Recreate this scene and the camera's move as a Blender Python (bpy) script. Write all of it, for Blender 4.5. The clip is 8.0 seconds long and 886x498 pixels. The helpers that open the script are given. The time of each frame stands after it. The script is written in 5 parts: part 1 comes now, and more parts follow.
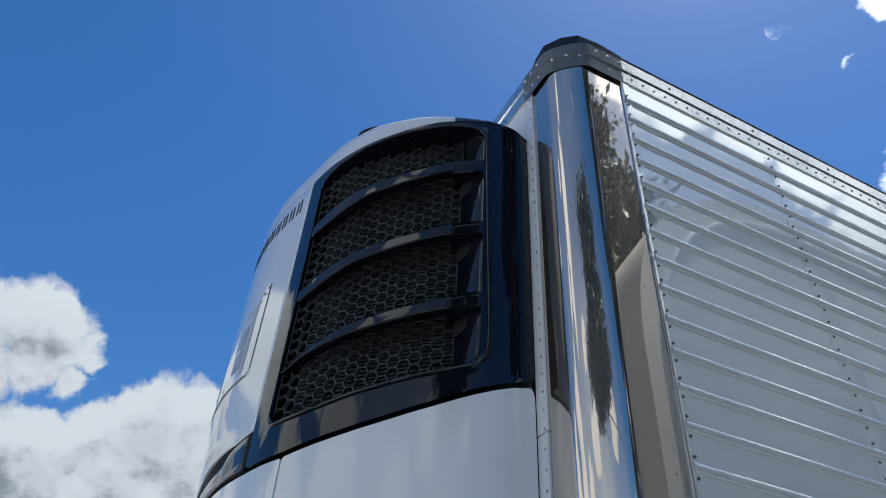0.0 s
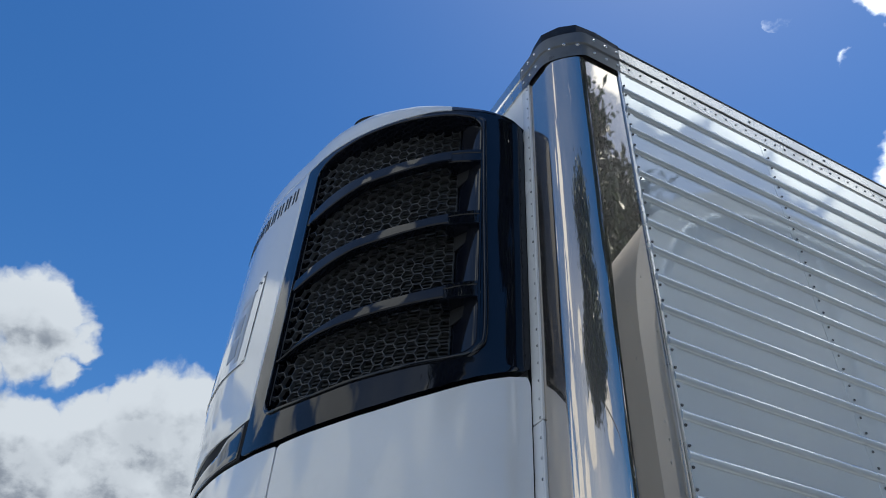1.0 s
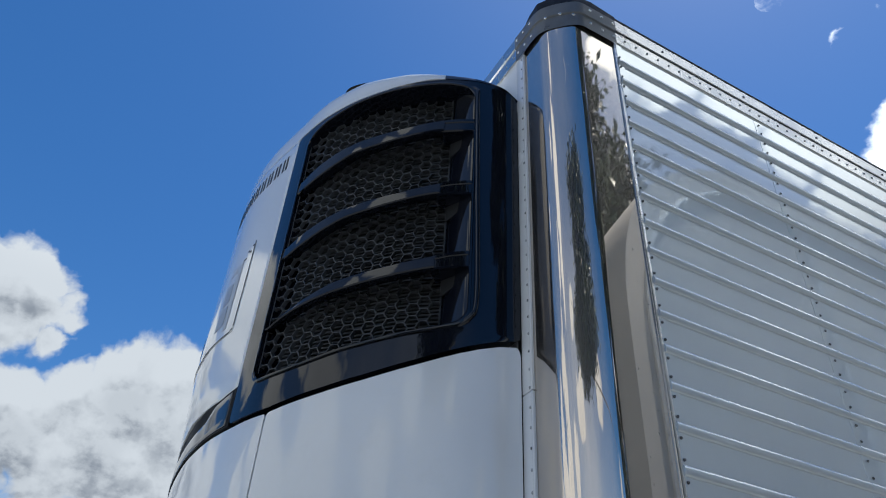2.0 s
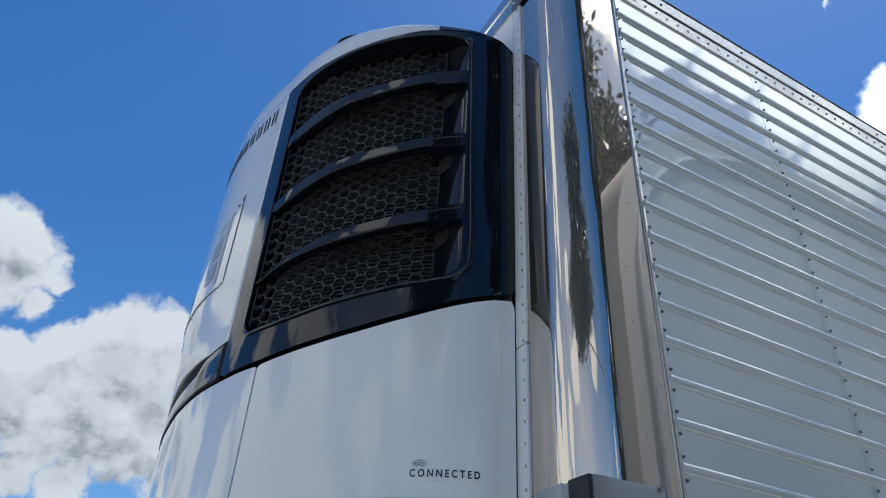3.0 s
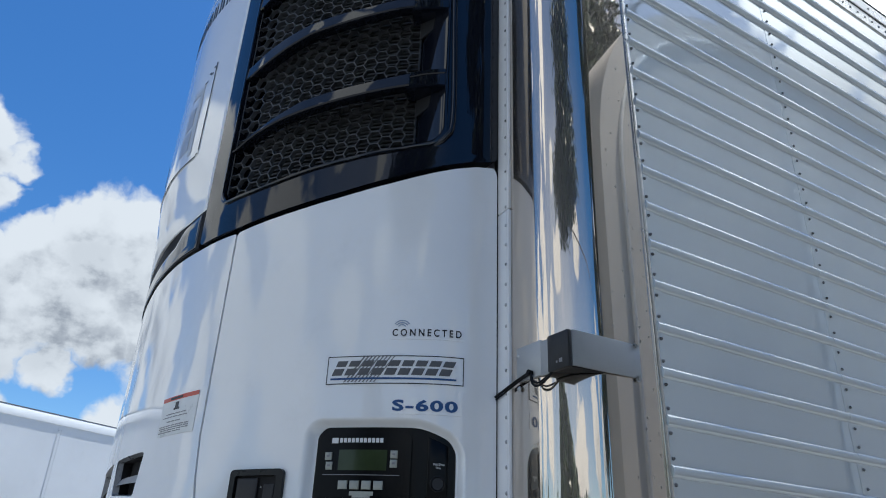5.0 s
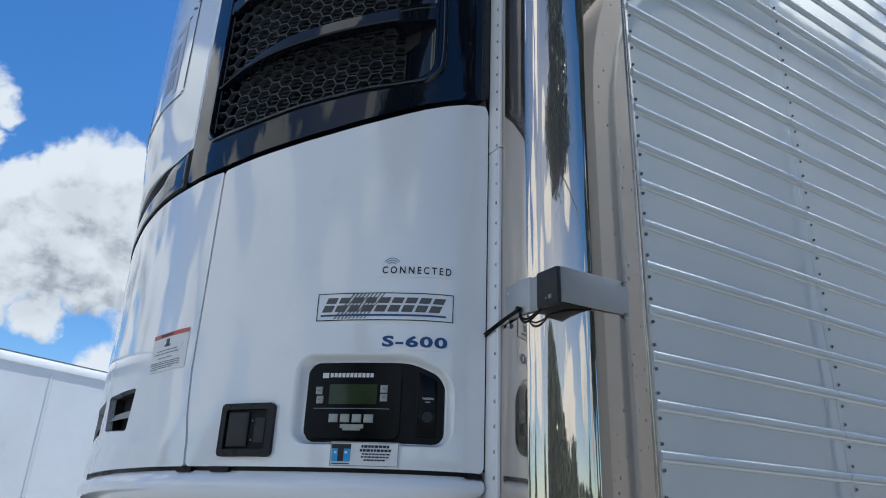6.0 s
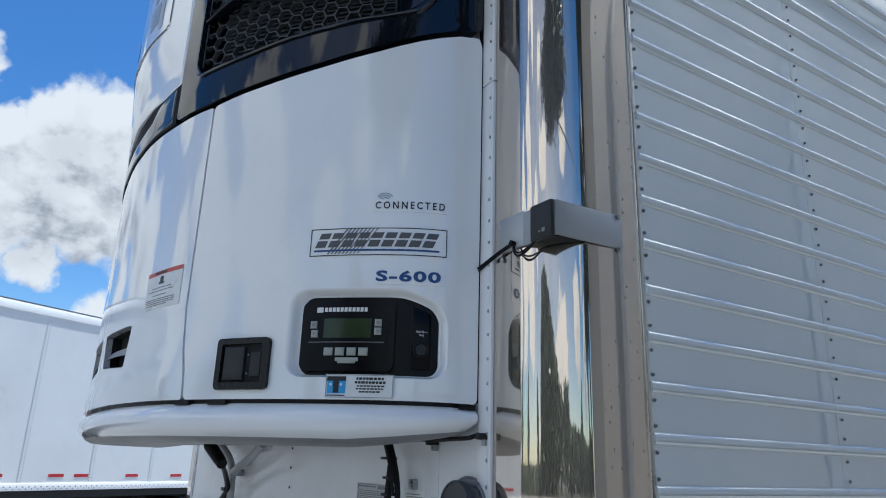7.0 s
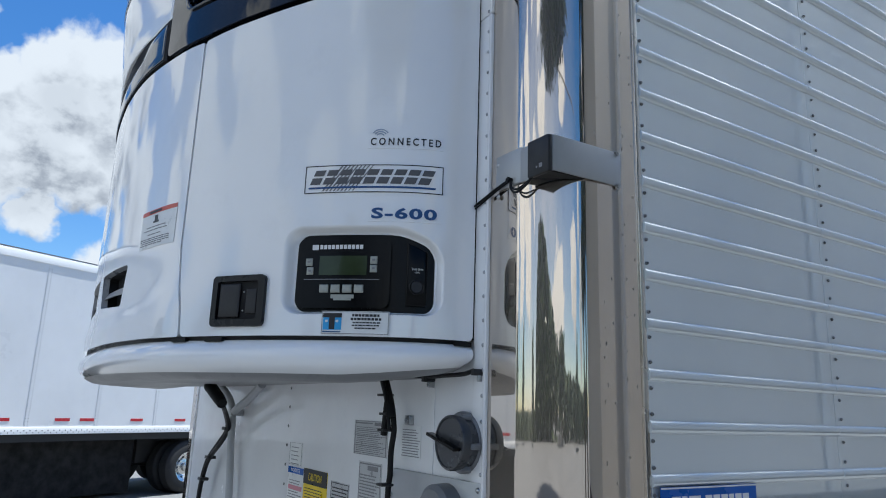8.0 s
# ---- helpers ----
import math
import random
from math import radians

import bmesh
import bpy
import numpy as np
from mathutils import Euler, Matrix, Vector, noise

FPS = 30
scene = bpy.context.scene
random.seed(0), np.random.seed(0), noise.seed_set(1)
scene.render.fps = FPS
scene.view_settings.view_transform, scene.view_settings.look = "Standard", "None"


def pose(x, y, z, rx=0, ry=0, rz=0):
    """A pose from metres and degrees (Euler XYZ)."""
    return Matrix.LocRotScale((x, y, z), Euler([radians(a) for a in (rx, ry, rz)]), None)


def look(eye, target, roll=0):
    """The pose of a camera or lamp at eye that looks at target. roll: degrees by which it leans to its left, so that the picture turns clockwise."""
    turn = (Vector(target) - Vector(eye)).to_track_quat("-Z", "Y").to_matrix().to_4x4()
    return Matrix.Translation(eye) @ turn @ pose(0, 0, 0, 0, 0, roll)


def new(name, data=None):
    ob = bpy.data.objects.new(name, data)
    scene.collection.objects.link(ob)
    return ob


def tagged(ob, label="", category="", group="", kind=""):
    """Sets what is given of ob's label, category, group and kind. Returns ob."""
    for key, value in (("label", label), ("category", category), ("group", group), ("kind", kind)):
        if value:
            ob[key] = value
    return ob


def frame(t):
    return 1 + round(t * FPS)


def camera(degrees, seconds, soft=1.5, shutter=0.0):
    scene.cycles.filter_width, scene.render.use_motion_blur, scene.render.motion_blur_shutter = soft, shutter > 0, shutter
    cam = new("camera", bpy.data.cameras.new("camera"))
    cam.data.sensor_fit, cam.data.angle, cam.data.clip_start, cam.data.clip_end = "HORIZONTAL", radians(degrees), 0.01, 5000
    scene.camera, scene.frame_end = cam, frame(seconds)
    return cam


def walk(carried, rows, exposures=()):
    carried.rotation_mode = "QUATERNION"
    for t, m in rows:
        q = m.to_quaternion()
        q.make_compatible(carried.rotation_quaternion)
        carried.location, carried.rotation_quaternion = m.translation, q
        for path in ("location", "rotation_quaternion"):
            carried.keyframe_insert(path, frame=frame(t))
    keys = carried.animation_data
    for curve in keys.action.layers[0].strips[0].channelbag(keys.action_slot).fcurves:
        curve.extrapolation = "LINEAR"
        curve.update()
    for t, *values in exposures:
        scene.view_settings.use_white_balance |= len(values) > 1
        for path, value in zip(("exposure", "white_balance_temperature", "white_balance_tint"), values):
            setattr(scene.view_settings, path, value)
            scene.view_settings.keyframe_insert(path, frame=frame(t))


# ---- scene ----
cam = camera(65.0, 8.0, soft=1.0)
PATH = [
    (0, (2.399, -0.897, 1.917), (1.003, -0.264, 3.202), 3.9),
    (0.5, (2.399, -0.901, 1.918), (0.996, -0.257, 3.19), 3.7),
    (1, (2.392, -0.896, 1.913), (0.989, -0.244, 3.18), 3.8),
    (2.5, (2.353, -0.895, 1.907), (0.911, -0.156, 3.079), 3.6),
    (3, (2.332, -0.888, 1.899), (0.871, -0.121, 3.03), 3.4),
    (3.5, (2.323, -0.89, 1.893), (0.839, -0.094, 2.972), 3.5),
    (4, (2.312, -0.885, 1.881), (0.806, -0.05, 2.898), 3.3),
    (4.5, (2.299, -0.88, 1.866), (0.765, -0.003, 2.803), 2.7),
    (6, (2.278, -0.869, 1.833), (0.69, 0.104, 2.563), 2.2),
    (6.5, (2.273, -0.863, 1.82), (0.669, 0.133, 2.478), 2.1),
    (7, (2.268, -0.857, 1.81), (0.648, 0.158, 2.397), 1.8),
    (7.5, (2.263, -0.848, 1.8), (0.626, 0.177, 2.319), 1.7),
    (8, (2.256, -0.839, 1.787), (0.607, 0.2, 2.237), 1.9),
]
EXPOSURES = [(0, 0.81, 6020, 6), (2.5, 0.83, 6010, 6), (4.5, 0.97, 5980, 6), (6.5, 1.04, 5920, 6), (8, 1.10, 5900, 6)]
walk(cam, [(t, look(eye, target, roll)) for t, eye, target, roll in PATH], EXPOSURES)

# ---------------------------------------------------------------- world and sun
SUN_EL, SUN_AZ = 71.0, -17.0      # degrees; azimuth from +y towards +x
world = bpy.data.worlds.new("sky")
scene.world = world
world.use_nodes = True


def world_nodes():
    nt = world.node_tree
    N, L = nt.nodes, nt.links
    N.clear()
    out = N.new("ShaderNodeOutputWorld")
    bg = N.new("ShaderNodeBackground")
    sky = N.new("ShaderNodeTexSky")
    sky.sky_type = "NISHITA"
    sky.sun_disc = False
    sky.sun_elevation = radians(SUN_EL)
    sky.sun_rotation = radians(SUN_AZ)
    sky.air_density, sky.dust_density, sky.ozone_density = 1.0, 0.27, 2.8
    hue = N.new("ShaderNodeHueSaturation")
    hue.inputs["Hue"].default_value = 0.5045
    hue.inputs["Saturation"].default_value = 1.29
    hue.inputs["Value"].default_value = 0.655
    L.new(sky.outputs[0], hue.inputs["Color"])
    tc = N.new("ShaderNodeTexCoord")
    way = tc.outputs["Generated"]

    def math_node(op, a, b=None, c=None, clamp=False):
        n = N.new("ShaderNodeMath")
        n.operation, n.use_clamp = op, clamp
        for k, v in enumerate((a, b, c)):
            if v is None:
                continue
            if isinstance(v, (int, float)):
                n.inputs[k].default_value = v
            else:
                L.new(v, n.inputs[k])
        return n.outputs[0]

    def noise_node(vec, scale, detail, rough, shift=(0, 0, 0), squash=(1, 1, 1)):
        mp = N.new("ShaderNodeMapping")
        mp.inputs["Location"].default_value = shift
        mp.inputs["Scale"].default_value = squash
        L.new(vec, mp.inputs["Vector"])
        n = N.new("ShaderNodeTexNoise")
        n.inputs["Scale"].default_value = scale
        n.inputs["Detail"].default_value = detail
        n.inputs["Roughness"].default_value = rough
        L.new(mp.outputs[0], n.inputs["Vector"])
        return n.outputs["Fac"]

    def heap(vec, az, el, size, most=1.0):
        a, e = radians(az), radians(el)
        d = N.new("ShaderNodeVectorMath")
        d.operation = "DISTANCE"
        L.new(vec, d.inputs[0])
        d.inputs[1].default_value = (math.sin(a) * math.cos(e), math.cos(a) * math.cos(e), math.sin(e))
        return math_node("MINIMUM", most, math_node("SUBTRACT", 1.0, math_node("DIVIDE", d.outputs["Value"], size)))

    # heaps of cumulus: azimuth, elevation, radius, and the density of thin ones
    heaps = [(-100, 27.0, .055), (-97.4, 27.6, .042), (-104, 26, .07), (-94.6, 26.2, .034), (-95.4, 24.2, .036), (-89.9, 16.8, .075), (-92.3, 15.4, .065), (-87.6, 17.2, .06), (-109, 24, .10), (-98.5, 24.0, .045), (-102, 22, .06),
             (-88.6, 23.4, .078), (-85, 24, .06), (-97.6, 25.0, .050), (-96.0, 25.8, .040), (-92.6, 21.4, .052), (-97, 19.8, .055), (-82.5, 22, .09), (-102, 19, .07), (-107, 17, .10),
             (-97, 15.6, .062), (-95.5, 17.8, .080), (-89.6, 19.4, .070), (-89, 12.6, .03), (-92.2, 16.8, .048), (-86.0, 15.6, .058), (-81, 15, .09), (-100, 11.5, .07), (-92.5, 13.0, .035), (-84, 9.0, .05), (-93, 8.2, .04), (-114, 14, .15), (-126, 29, .13),
             (-20.2, 39.0, .052), (-14, 37.0, .08), (-14.5, 51, .040), (-25.2, 52.2, .016, -.08), (-19.9, 46.9, .020, .0), (-17.2, 47.6, .022, .0),
             (43, 53, .075), (37, 50, .055), (31, 46, .055), (26.5, 42, .06), (23, 37.5, .07), (19, 32, .06), (54, 50, .06), (11, 41, .08), (6, 32, .10), (58, 40, .08), (75, 22, .12),
             (148, 25, .062), (130, 26, .055), (160, 20, .11), (171, 35, .080), (171, 43, .115), (168, 52, .045), (-165, 27, .05), (-141, 40, .03), (175, 12, .14), (-176, 19, .18), (-150, 20, .13), (-172, 27, .11), (180, 20, .12), (-178, 37, .06), (-170, 46, .035), (152, 32, .04), (-160, 13, .16), (-138, 12, .16), (97, 9, .12), (118, 10, .10), (104, 16, .08), (134, 9, .10), (140, 50, .05, -.02), (131, 46, .04, -.02), (150, 54, .06, -.05), (-128, 8, .14)]

    def density(plain):
        # ragged heaps: the places are stirred by a coarse and a fine noise
        stir = N.new("ShaderNodeTexNoise")
        stir.inputs["Scale"].default_value, stir.inputs["Detail"].default_value, stir.inputs["Roughness"].default_value = 15.0, 4.0, 0.55
        L.new(plain, stir.inputs["Vector"])
        half = N.new("ShaderNodeVectorMath")
        half.operation = "MULTIPLY_ADD"
        L.new(stir.outputs["Color"], half.inputs[0])
        half.inputs[1].default_value, half.inputs[2].default_value = (0.070,) * 3, (-0.035,) * 3
        both = N.new("ShaderNodeVectorMath")
        both.operation = "ADD"
        L.new(plain, both.inputs[0])
        L.new(half.outputs[0], both.inputs[1])
        vec = both.outputs[0]
        field = heap(vec, *heaps[0])
        for h in heaps[1:]:
            field = math_node("MAXIMUM", field, heap(vec, *h))
        rough = noise_node(vec, 8.0, 6.0, 0.52, (3.1, 1.7, 0.4), (1, 1, 1.25))
        lumps = noise_node(vec, 24.0, 5.0, 0.55, (7.0, 2.0, 5.0))
        dens = math_node("ADD", field, math_node("MULTIPLY", math_node("SUBTRACT", rough, 0.50), 1.7))
        return math_node("ADD", dens, math_node("MULTIPLY", math_node("SUBTRACT", lumps, 0.5), 0.36))

    def step_node(v, lo, hi):
        n = N.new("ShaderNodeMapRange")
        n.interpolation_type = "SMOOTHSTEP"
        n.inputs["From Min"].default_value, n.inputs["From Max"].default_value = lo, hi
        L.new(v, n.inputs["Value"])
        return n

    ramp = step_node(density(way), 0.0, 0.33)
    # cloud that has much cloud over it is grey: its foot lies in its own shade
    lift = N.new("ShaderNodeVectorMath")
    lift.operation = "ADD"
    L.new(way, lift.inputs[0])
    lift.inputs[1].default_value = (0, 0, 0.045)
    thick = step_node(density(lift.outputs[0]), 0.08, 0.85)
    # cloud high up is thin and bright under the sun
    split = N.new("ShaderNodeSeparateXYZ")
    L.new(way, split.inputs[0])
    high = step_node(split.outputs["Z"], 0.46, 0.66)
    veil = N.new("ShaderNodeMix")
    veil.data_type = "RGBA"
    # and it glows towards the sun
    glow = N.new("ShaderNodeMix")
    glow.data_type = "RGBA"
    glow.inputs["A"].default_value, glow.inputs["B"].default_value = (6.2, 6.1, 5.9, 1), (11.5, 11.4, 11.2, 1)
    L.new(step_node(heap(way, SUN_AZ, SUN_EL, 1.0), 0.10, 0.45).outputs[0], glow.inputs["Factor"])
    L.new(glow.outputs["Result"], veil.inputs["B"])
    L.new(high.outputs[0], veil.inputs["Factor"])
    tone = N.new("ShaderNodeMix")
    tone.data_type = "RGBA"
    tone.inputs["A"].default_value = (3.75, 3.8, 3.9, 1)
    tone.inputs["B"].default_value = (1.45, 1.56, 1.78, 1)
    billow = step_node(noise_node(way, 21.0, 5.0, 0.55, (2.0, 9.0, 4.0), (1, 1, 1.5)), 0.36, 0.60)
    L.new(math_node("MULTIPLY", thick.outputs[0], math_node("MULTIPLY_ADD", billow.outputs[0], -0.72, 1.0)), tone.inputs["Factor"])
    # cloud opposite the sun is lit from the front: brighter and warmer
    away = step_node(math_node("MULTIPLY", split.outputs["Y"], -1.0), 0.25, 0.65)
    front = N.new("ShaderNodeMix")
    front.data_type = "RGBA"
    front.inputs["B"].default_value = (5.7, 5.55, 5.3, 1)
    L.new(math_node("MULTIPLY", away.outputs[0], 0.75), front.inputs["Factor"])
    L.new(tone.outputs["Result"], front.inputs["A"])
    # thin haze low in the southern sky
    haze = step_node(heap(way, 155, 8, 0.85), 0.0, 0.8)
    thin = math_node("MULTIPLY", haze.outputs[0], math_node("MULTIPLY", noise_node(way, 5.0, 5.0, 0.6, (1, 4, 2), (1, 1, 0.5)), 0.85))
    # and a broken veil high over the yard's side
    sheet = step_node(heap(way, 36, 46, 0.55), 0.0, 0.7)
    thin = math_node("MAXIMUM", thin, math_node("MULTIPLY", sheet.outputs[0], math_node("MULTIPLY", noise_node(way, 7.0, 5.0, 0.6, (5, 1, 2), (1, 1, 1.5)), 0.45)))
    pale = step_node(heap(way, 178, 46, 0.70), 0.0, 0.5)
    thin = math_node("MAXIMUM", thin, math_node("MULTIPLY", pale.outputs[0], math_node("MULTIPLY", noise_node(way, 9.0, 5.0, 0.6, (4, 2, 7), (1.6, 1.6, 0.7)), 0.20)))
    mix = N.new("ShaderNodeMix")
    mix.data_type = "RGBA"
    L.new(math_node("MAXIMUM", ramp.outputs[0], thin), mix.inputs["Factor"])
    L.new(hue.outputs[0], mix.inputs["A"])
    L.new(front.outputs["Result"], veil.inputs["A"])
    L.new(veil.outputs["Result"], mix.inputs["B"])
    L.new(mix.outputs["Result"], bg.inputs["Color"])
    bg.inputs["Strength"].default_value = 0.105
    L.new(bg.outputs[0], out.inputs["Surface"])


world_nodes()
sun = new("sun", bpy.data.lights.new("sun", "SUN"))
sun.data.energy, sun.data.angle, sun.data.color = 5.0, radians(0.53), (1.0, 0.965, 0.91)
_a, _e = radians(SUN_AZ), radians(SUN_EL)
sun.matrix_world = look((0, 0, 30), Vector((0, 0, 30)) - Vector((math.sin(_a) * math.cos(_e), math.cos(_a) * math.cos(_e), math.sin(_e))))

# ---------------------------------------------------------------- materials


def mat(name, base, rough=0.5, metal=0.0, vary=0.06, scale=6.0, fine=0.0, fine_scale=120.0, bump=0.0, bump_scale=40.0,
        coat=0.0, squash=(1, 1, 1), rough_vary=0.08, random_part=0.0, dirt=0.0, dirt_col=(0.16, 0.14, 0.12), ior=1.45, haze=0.0, haze_rough=0.38):
    """A paint, metal or plastic with large and small variation of tone and gloss, and a fine relief."""
    m = bpy.data.materials.new(name)
    m.use_nodes = True
    N, L = m.node_tree.nodes, m.node_tree.links
    b = N["Principled BSDF"]
    b.inputs["Metallic"].default_value = metal
    b.inputs["IOR"].default_value = ior
    if coat:
        b.inputs["Coat Weight"].default_value = coat
        b.inputs["Coat Roughness"].default_value = 0.03
    tc = N.new("ShaderNodeTexCoord")
    mp = N.new("ShaderNodeMapping")
    mp.inputs["Scale"].default_value = squash
    L.new(tc.outputs["Object"], mp.inputs["Vector"])

    def noise_tex(sc, det, ro=0.6):
        n = N.new("ShaderNodeTexNoise")
        n.inputs["Scale"].default_value = sc
        n.inputs["Detail"].default_value = det
        n.inputs["Roughness"].default_value = ro
        L.new(mp.outputs[0], n.inputs["Vector"])
        return n.outputs["Fac"]

    def mixed(fac, a, bcol, mode="MIX"):
        n = N.new("ShaderNodeMix")
        n.data_type, n.blend_type = "RGBA", mode
        if isinstance(fac, float):
            n.inputs["Factor"].default_value = fac
        else:
            L.new(fac, n.inputs["Factor"])
        for key, v in (("A", a), ("B", bcol)):
            if isinstance(v, tuple):
                n.inputs[key].default_value = (*v, 1)
            else:
                L.new(v, n.inputs[key])
        return n.outputs["Result"]

    def ranged(v, lo, hi, t0, t1):
        n = N.new("ShaderNodeMapRange")
        n.inputs["From Min"].default_value, n.inputs["From Max"].default_value = lo, hi
        n.inputs["To Min"].default_value, n.inputs["To Max"].default_value = t0, t1
        L.new(v, n.inputs["Value"])
        return n.outputs[0]

    large, small = noise_tex(scale, 5.0), noise_tex(fine_scale, 3.0)
    dark = tuple(c * (1 - 2 * vary) for c in base)
    lite = tuple(min(1.0, c * (1 + 2 * vary)) for c in base)
    col = mixed(ranged(large, 0.3, 0.7, 0, 1), dark, lite)
    if fine:
        col = mixed(ranged(small, 0.35, 0.65, 0.0, fine), col, tuple(c * 0.55 for c in base))
    if dirt:
        spots = noise_tex(scale * 2.3, 8.0, 0.72)
        col = mixed(ranged(spots, 0.56, 0.74, 0.0, dirt), col, dirt_col)
    if random_part:
        info = N.new("ShaderNodeObjectInfo")
        hsv = N.new("ShaderNodeHueSaturation")
        L.new(ranged(info.outputs["Random"], 0, 1, 1 - random_part, 1 + random_part), hsv.inputs["Value"])
        L.new(col, hsv.inputs["Color"])
        col = hsv.outputs[0]
    L.new(col, b.inputs["Base Color"])
    L.new(ranged(large, 0.3, 0.7, max(0.01, rough - rough_vary * rough * 4), min(1, rough + rough_vary * rough * 4)), b.inputs["Roughness"])
    if bump:
        bn = N.new("ShaderNodeBump")
        bn.inputs["Strength"].default_value = 1.0
        bn.inputs["Distance"].default_value = bump
        L.new(noise_tex(bump_scale, 4.0), bn.inputs["Height"])
        L.new(bn.outputs[0], b.inputs["Normal"])
    if haze:      # fine scratches scatter a share of the reflection
        dull = N.new("ShaderNodeBsdfPrincipled")
        dull.inputs["Metallic"].default_value = metal
        dull.inputs["Roughness"].default_value = haze_rough
        L.new(col, dull.inputs["Base Color"])
        both = N.new("ShaderNodeMixShader")
        both.inputs[0].default_value = haze
        L.new(b.outputs[0], both.inputs[1])
        L.new(dull.outputs[0], both.inputs[2])
        L.new(both.outputs[0], N["Material Output"].inputs["Surface"])
    return m


M = {}
M["white"] = mat("white_gelcoat", (0.86, 0.865, 0.87), 0.05, vary=0.012, scale=3, coat=0.5, ior=1.5, bump=0.0003, bump_scale=4, rough_vary=0.05, dirt=0.05)
M["wall"] = mat("white_sheet_paint", (0.82, 0.825, 0.83), 0.22, vary=0.03, scale=2.5, bump=0.0012, bump_scale=4, dirt=0.10, coat=0.2)
M["black"] = mat("gloss_black_plastic", (0.006, 0.0075, 0.013), 0.035, vary=0.1, scale=8, bump=0.0002, bump_scale=6, dirt=0.02, dirt_col=(0.06, 0.06, 0.06), ior=1.50)
M["matt"] = mat("matt_black_plastic", (0.018, 0.018, 0.02), 0.5, vary=0.12, scale=14, bump=0.0004, bump_scale=300, fine=0.2)
M["mesh"] = mat("honeycomb_plastic", (0.060, 0.063, 0.068), 0.32, vary=0.2, scale=10)
M["fins"] = mat("dusty_fins", (0.050, 0.052, 0.055), 0.45, vary=0.25, scale=7)
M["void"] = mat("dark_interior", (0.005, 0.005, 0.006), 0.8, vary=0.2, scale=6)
M["chrome"] = mat("polished_stainless_steel", (0.68, 0.605, 0.525), 0.022, metal=1.0, vary=0.02, scale=3, bump=0.00013, bump_scale=2.2, squash=(1, 1, 0.22), rough_vary=0.12, dirt=0.08, dirt_col=(0.36, 0.33, 0.29), haze=0.18, haze_rough=0.34)
M["alu"] = mat("white_coated_aluminium_sheet", (0.66, 0.71, 0.74), 0.04, metal=0.38, vary=0.02, scale=2.0, bump=0.0006, bump_scale=2.6, rough_vary=0.10, fine=0.03, fine_scale=300, dirt=0.03, dirt_col=(0.4, 0.4, 0.4), random_part=0.02, coat=0.9, ior=1.65, haze=0.10, haze_rough=0.4)
M["rail"] = mat("anodised_aluminium_rail", (0.66, 0.65, 0.62), 0.26, metal=1.0, vary=0.05, scale=4, bump=0.0006, bump_scale=12, dirt=0.08, dirt_col=(0.3, 0.3, 0.3))
M["cap"] = mat("dull_grey_steel_cap", (0.15, 0.155, 0.16), 0.36, metal=0.2, vary=0.10, scale=9, dirt=0.15, bump=0.0006, bump_scale=30)
M["scuff"] = mat("scuffed_steel", (0.30, 0.28, 0.26), 0.35, metal=0.8, vary=0.2, scale=30)
M["stud"] = mat("dull_rivet_metal", (0.17, 0.175, 0.185), 0.28, metal=1.0, vary=0.2, scale=40)
M["rivet"] = mat("rivet_metal", (0.42, 0.43, 0.44), 0.32, metal=1.0, vary=0.15, scale=60)
M["plate"] = mat("satin_steel_plate", (0.44, 0.45, 0.46), 0.42, metal=0.6, vary=0.04, scale=8, dirt=0.1, bump=0.0002, bump_scale=60)
M["grey"] = mat("grey_moulded_plastic", (0.17, 0.175, 0.185), 0.33, vary=0.08, scale=12, bump=0.0004, bump_scale=90, dirt=0.1)
# white like the sill, with its shade put into the grey; scuffs on top
M["belly"] = mat("scuffed_shaded_underside", (0.25, 0.25, 0.255), 0.4, vary=0.06, scale=5, dirt=0.45, dirt_col=(0.08, 0.08, 0.085), bump=0.001, bump_scale=14)
M["capgrey"] = mat("dark_moulded_cap", (0.050, 0.052, 0.056), 0.28, vary=0.08, scale=16, dirt=0.1)
M["dgrey"] = mat("dark_grey_plastic", (0.005, 0.0053, 0.006), 0.20, vary=0.1, scale=20, bump=0.0002, bump_scale=200, ior=1.24)
M["bezel"] = mat("worn_black_plastic", (0.011, 0.0115, 0.013), 0.30, ior=1.32, vary=0.1, scale=20, bump=0.0003, bump_scale=200)
M["rubber"] = mat("black_rubber", (0.007, 0.007, 0.008), 0.48, vary=0.2, scale=20, bump=0.0006, bump_scale=120, ior=1.3)
M["pipe"] = mat("grey_pipe", (0.42, 0.43, 0.44), 0.4, vary=0.06, scale=10, dirt=0.1)
M["paper"] = mat("white_label_film", (0.76, 0.77, 0.76), 0.35, vary=0.03, scale=20)
M["silver_label"] = mat("silver_label_film", (0.50, 0.51, 0.51), 0.35, metal=0.2, vary=0.05, scale=20)
M["ink"] = mat("black_ink", (0.02, 0.02, 0.024), 0.4, vary=0.05)
M["greyink"] = mat("grey_ink", (0.22, 0.22, 0.23), 0.4, vary=0.05)
M["markgrey"] = mat("dark_grey_ink", (0.10, 0.10, 0.105), 0.4, vary=0.05)
M["paleink"] = mat("pale_grey_ink", (0.42, 0.46, 0.52), 0.35, vary=0.05)
M["blue"] = mat("blue_ink", (0.020, 0.075, 0.22), 0.35, vary=0.05)
M["cyan"] = mat("light_blue_ink", (0.05, 0.36, 0.72), 0.35, vary=0.04)
M["sign"] = mat("blue_sign_film", (0.01, 0.10, 0.42), 0.3, vary=0.06, scale=9)
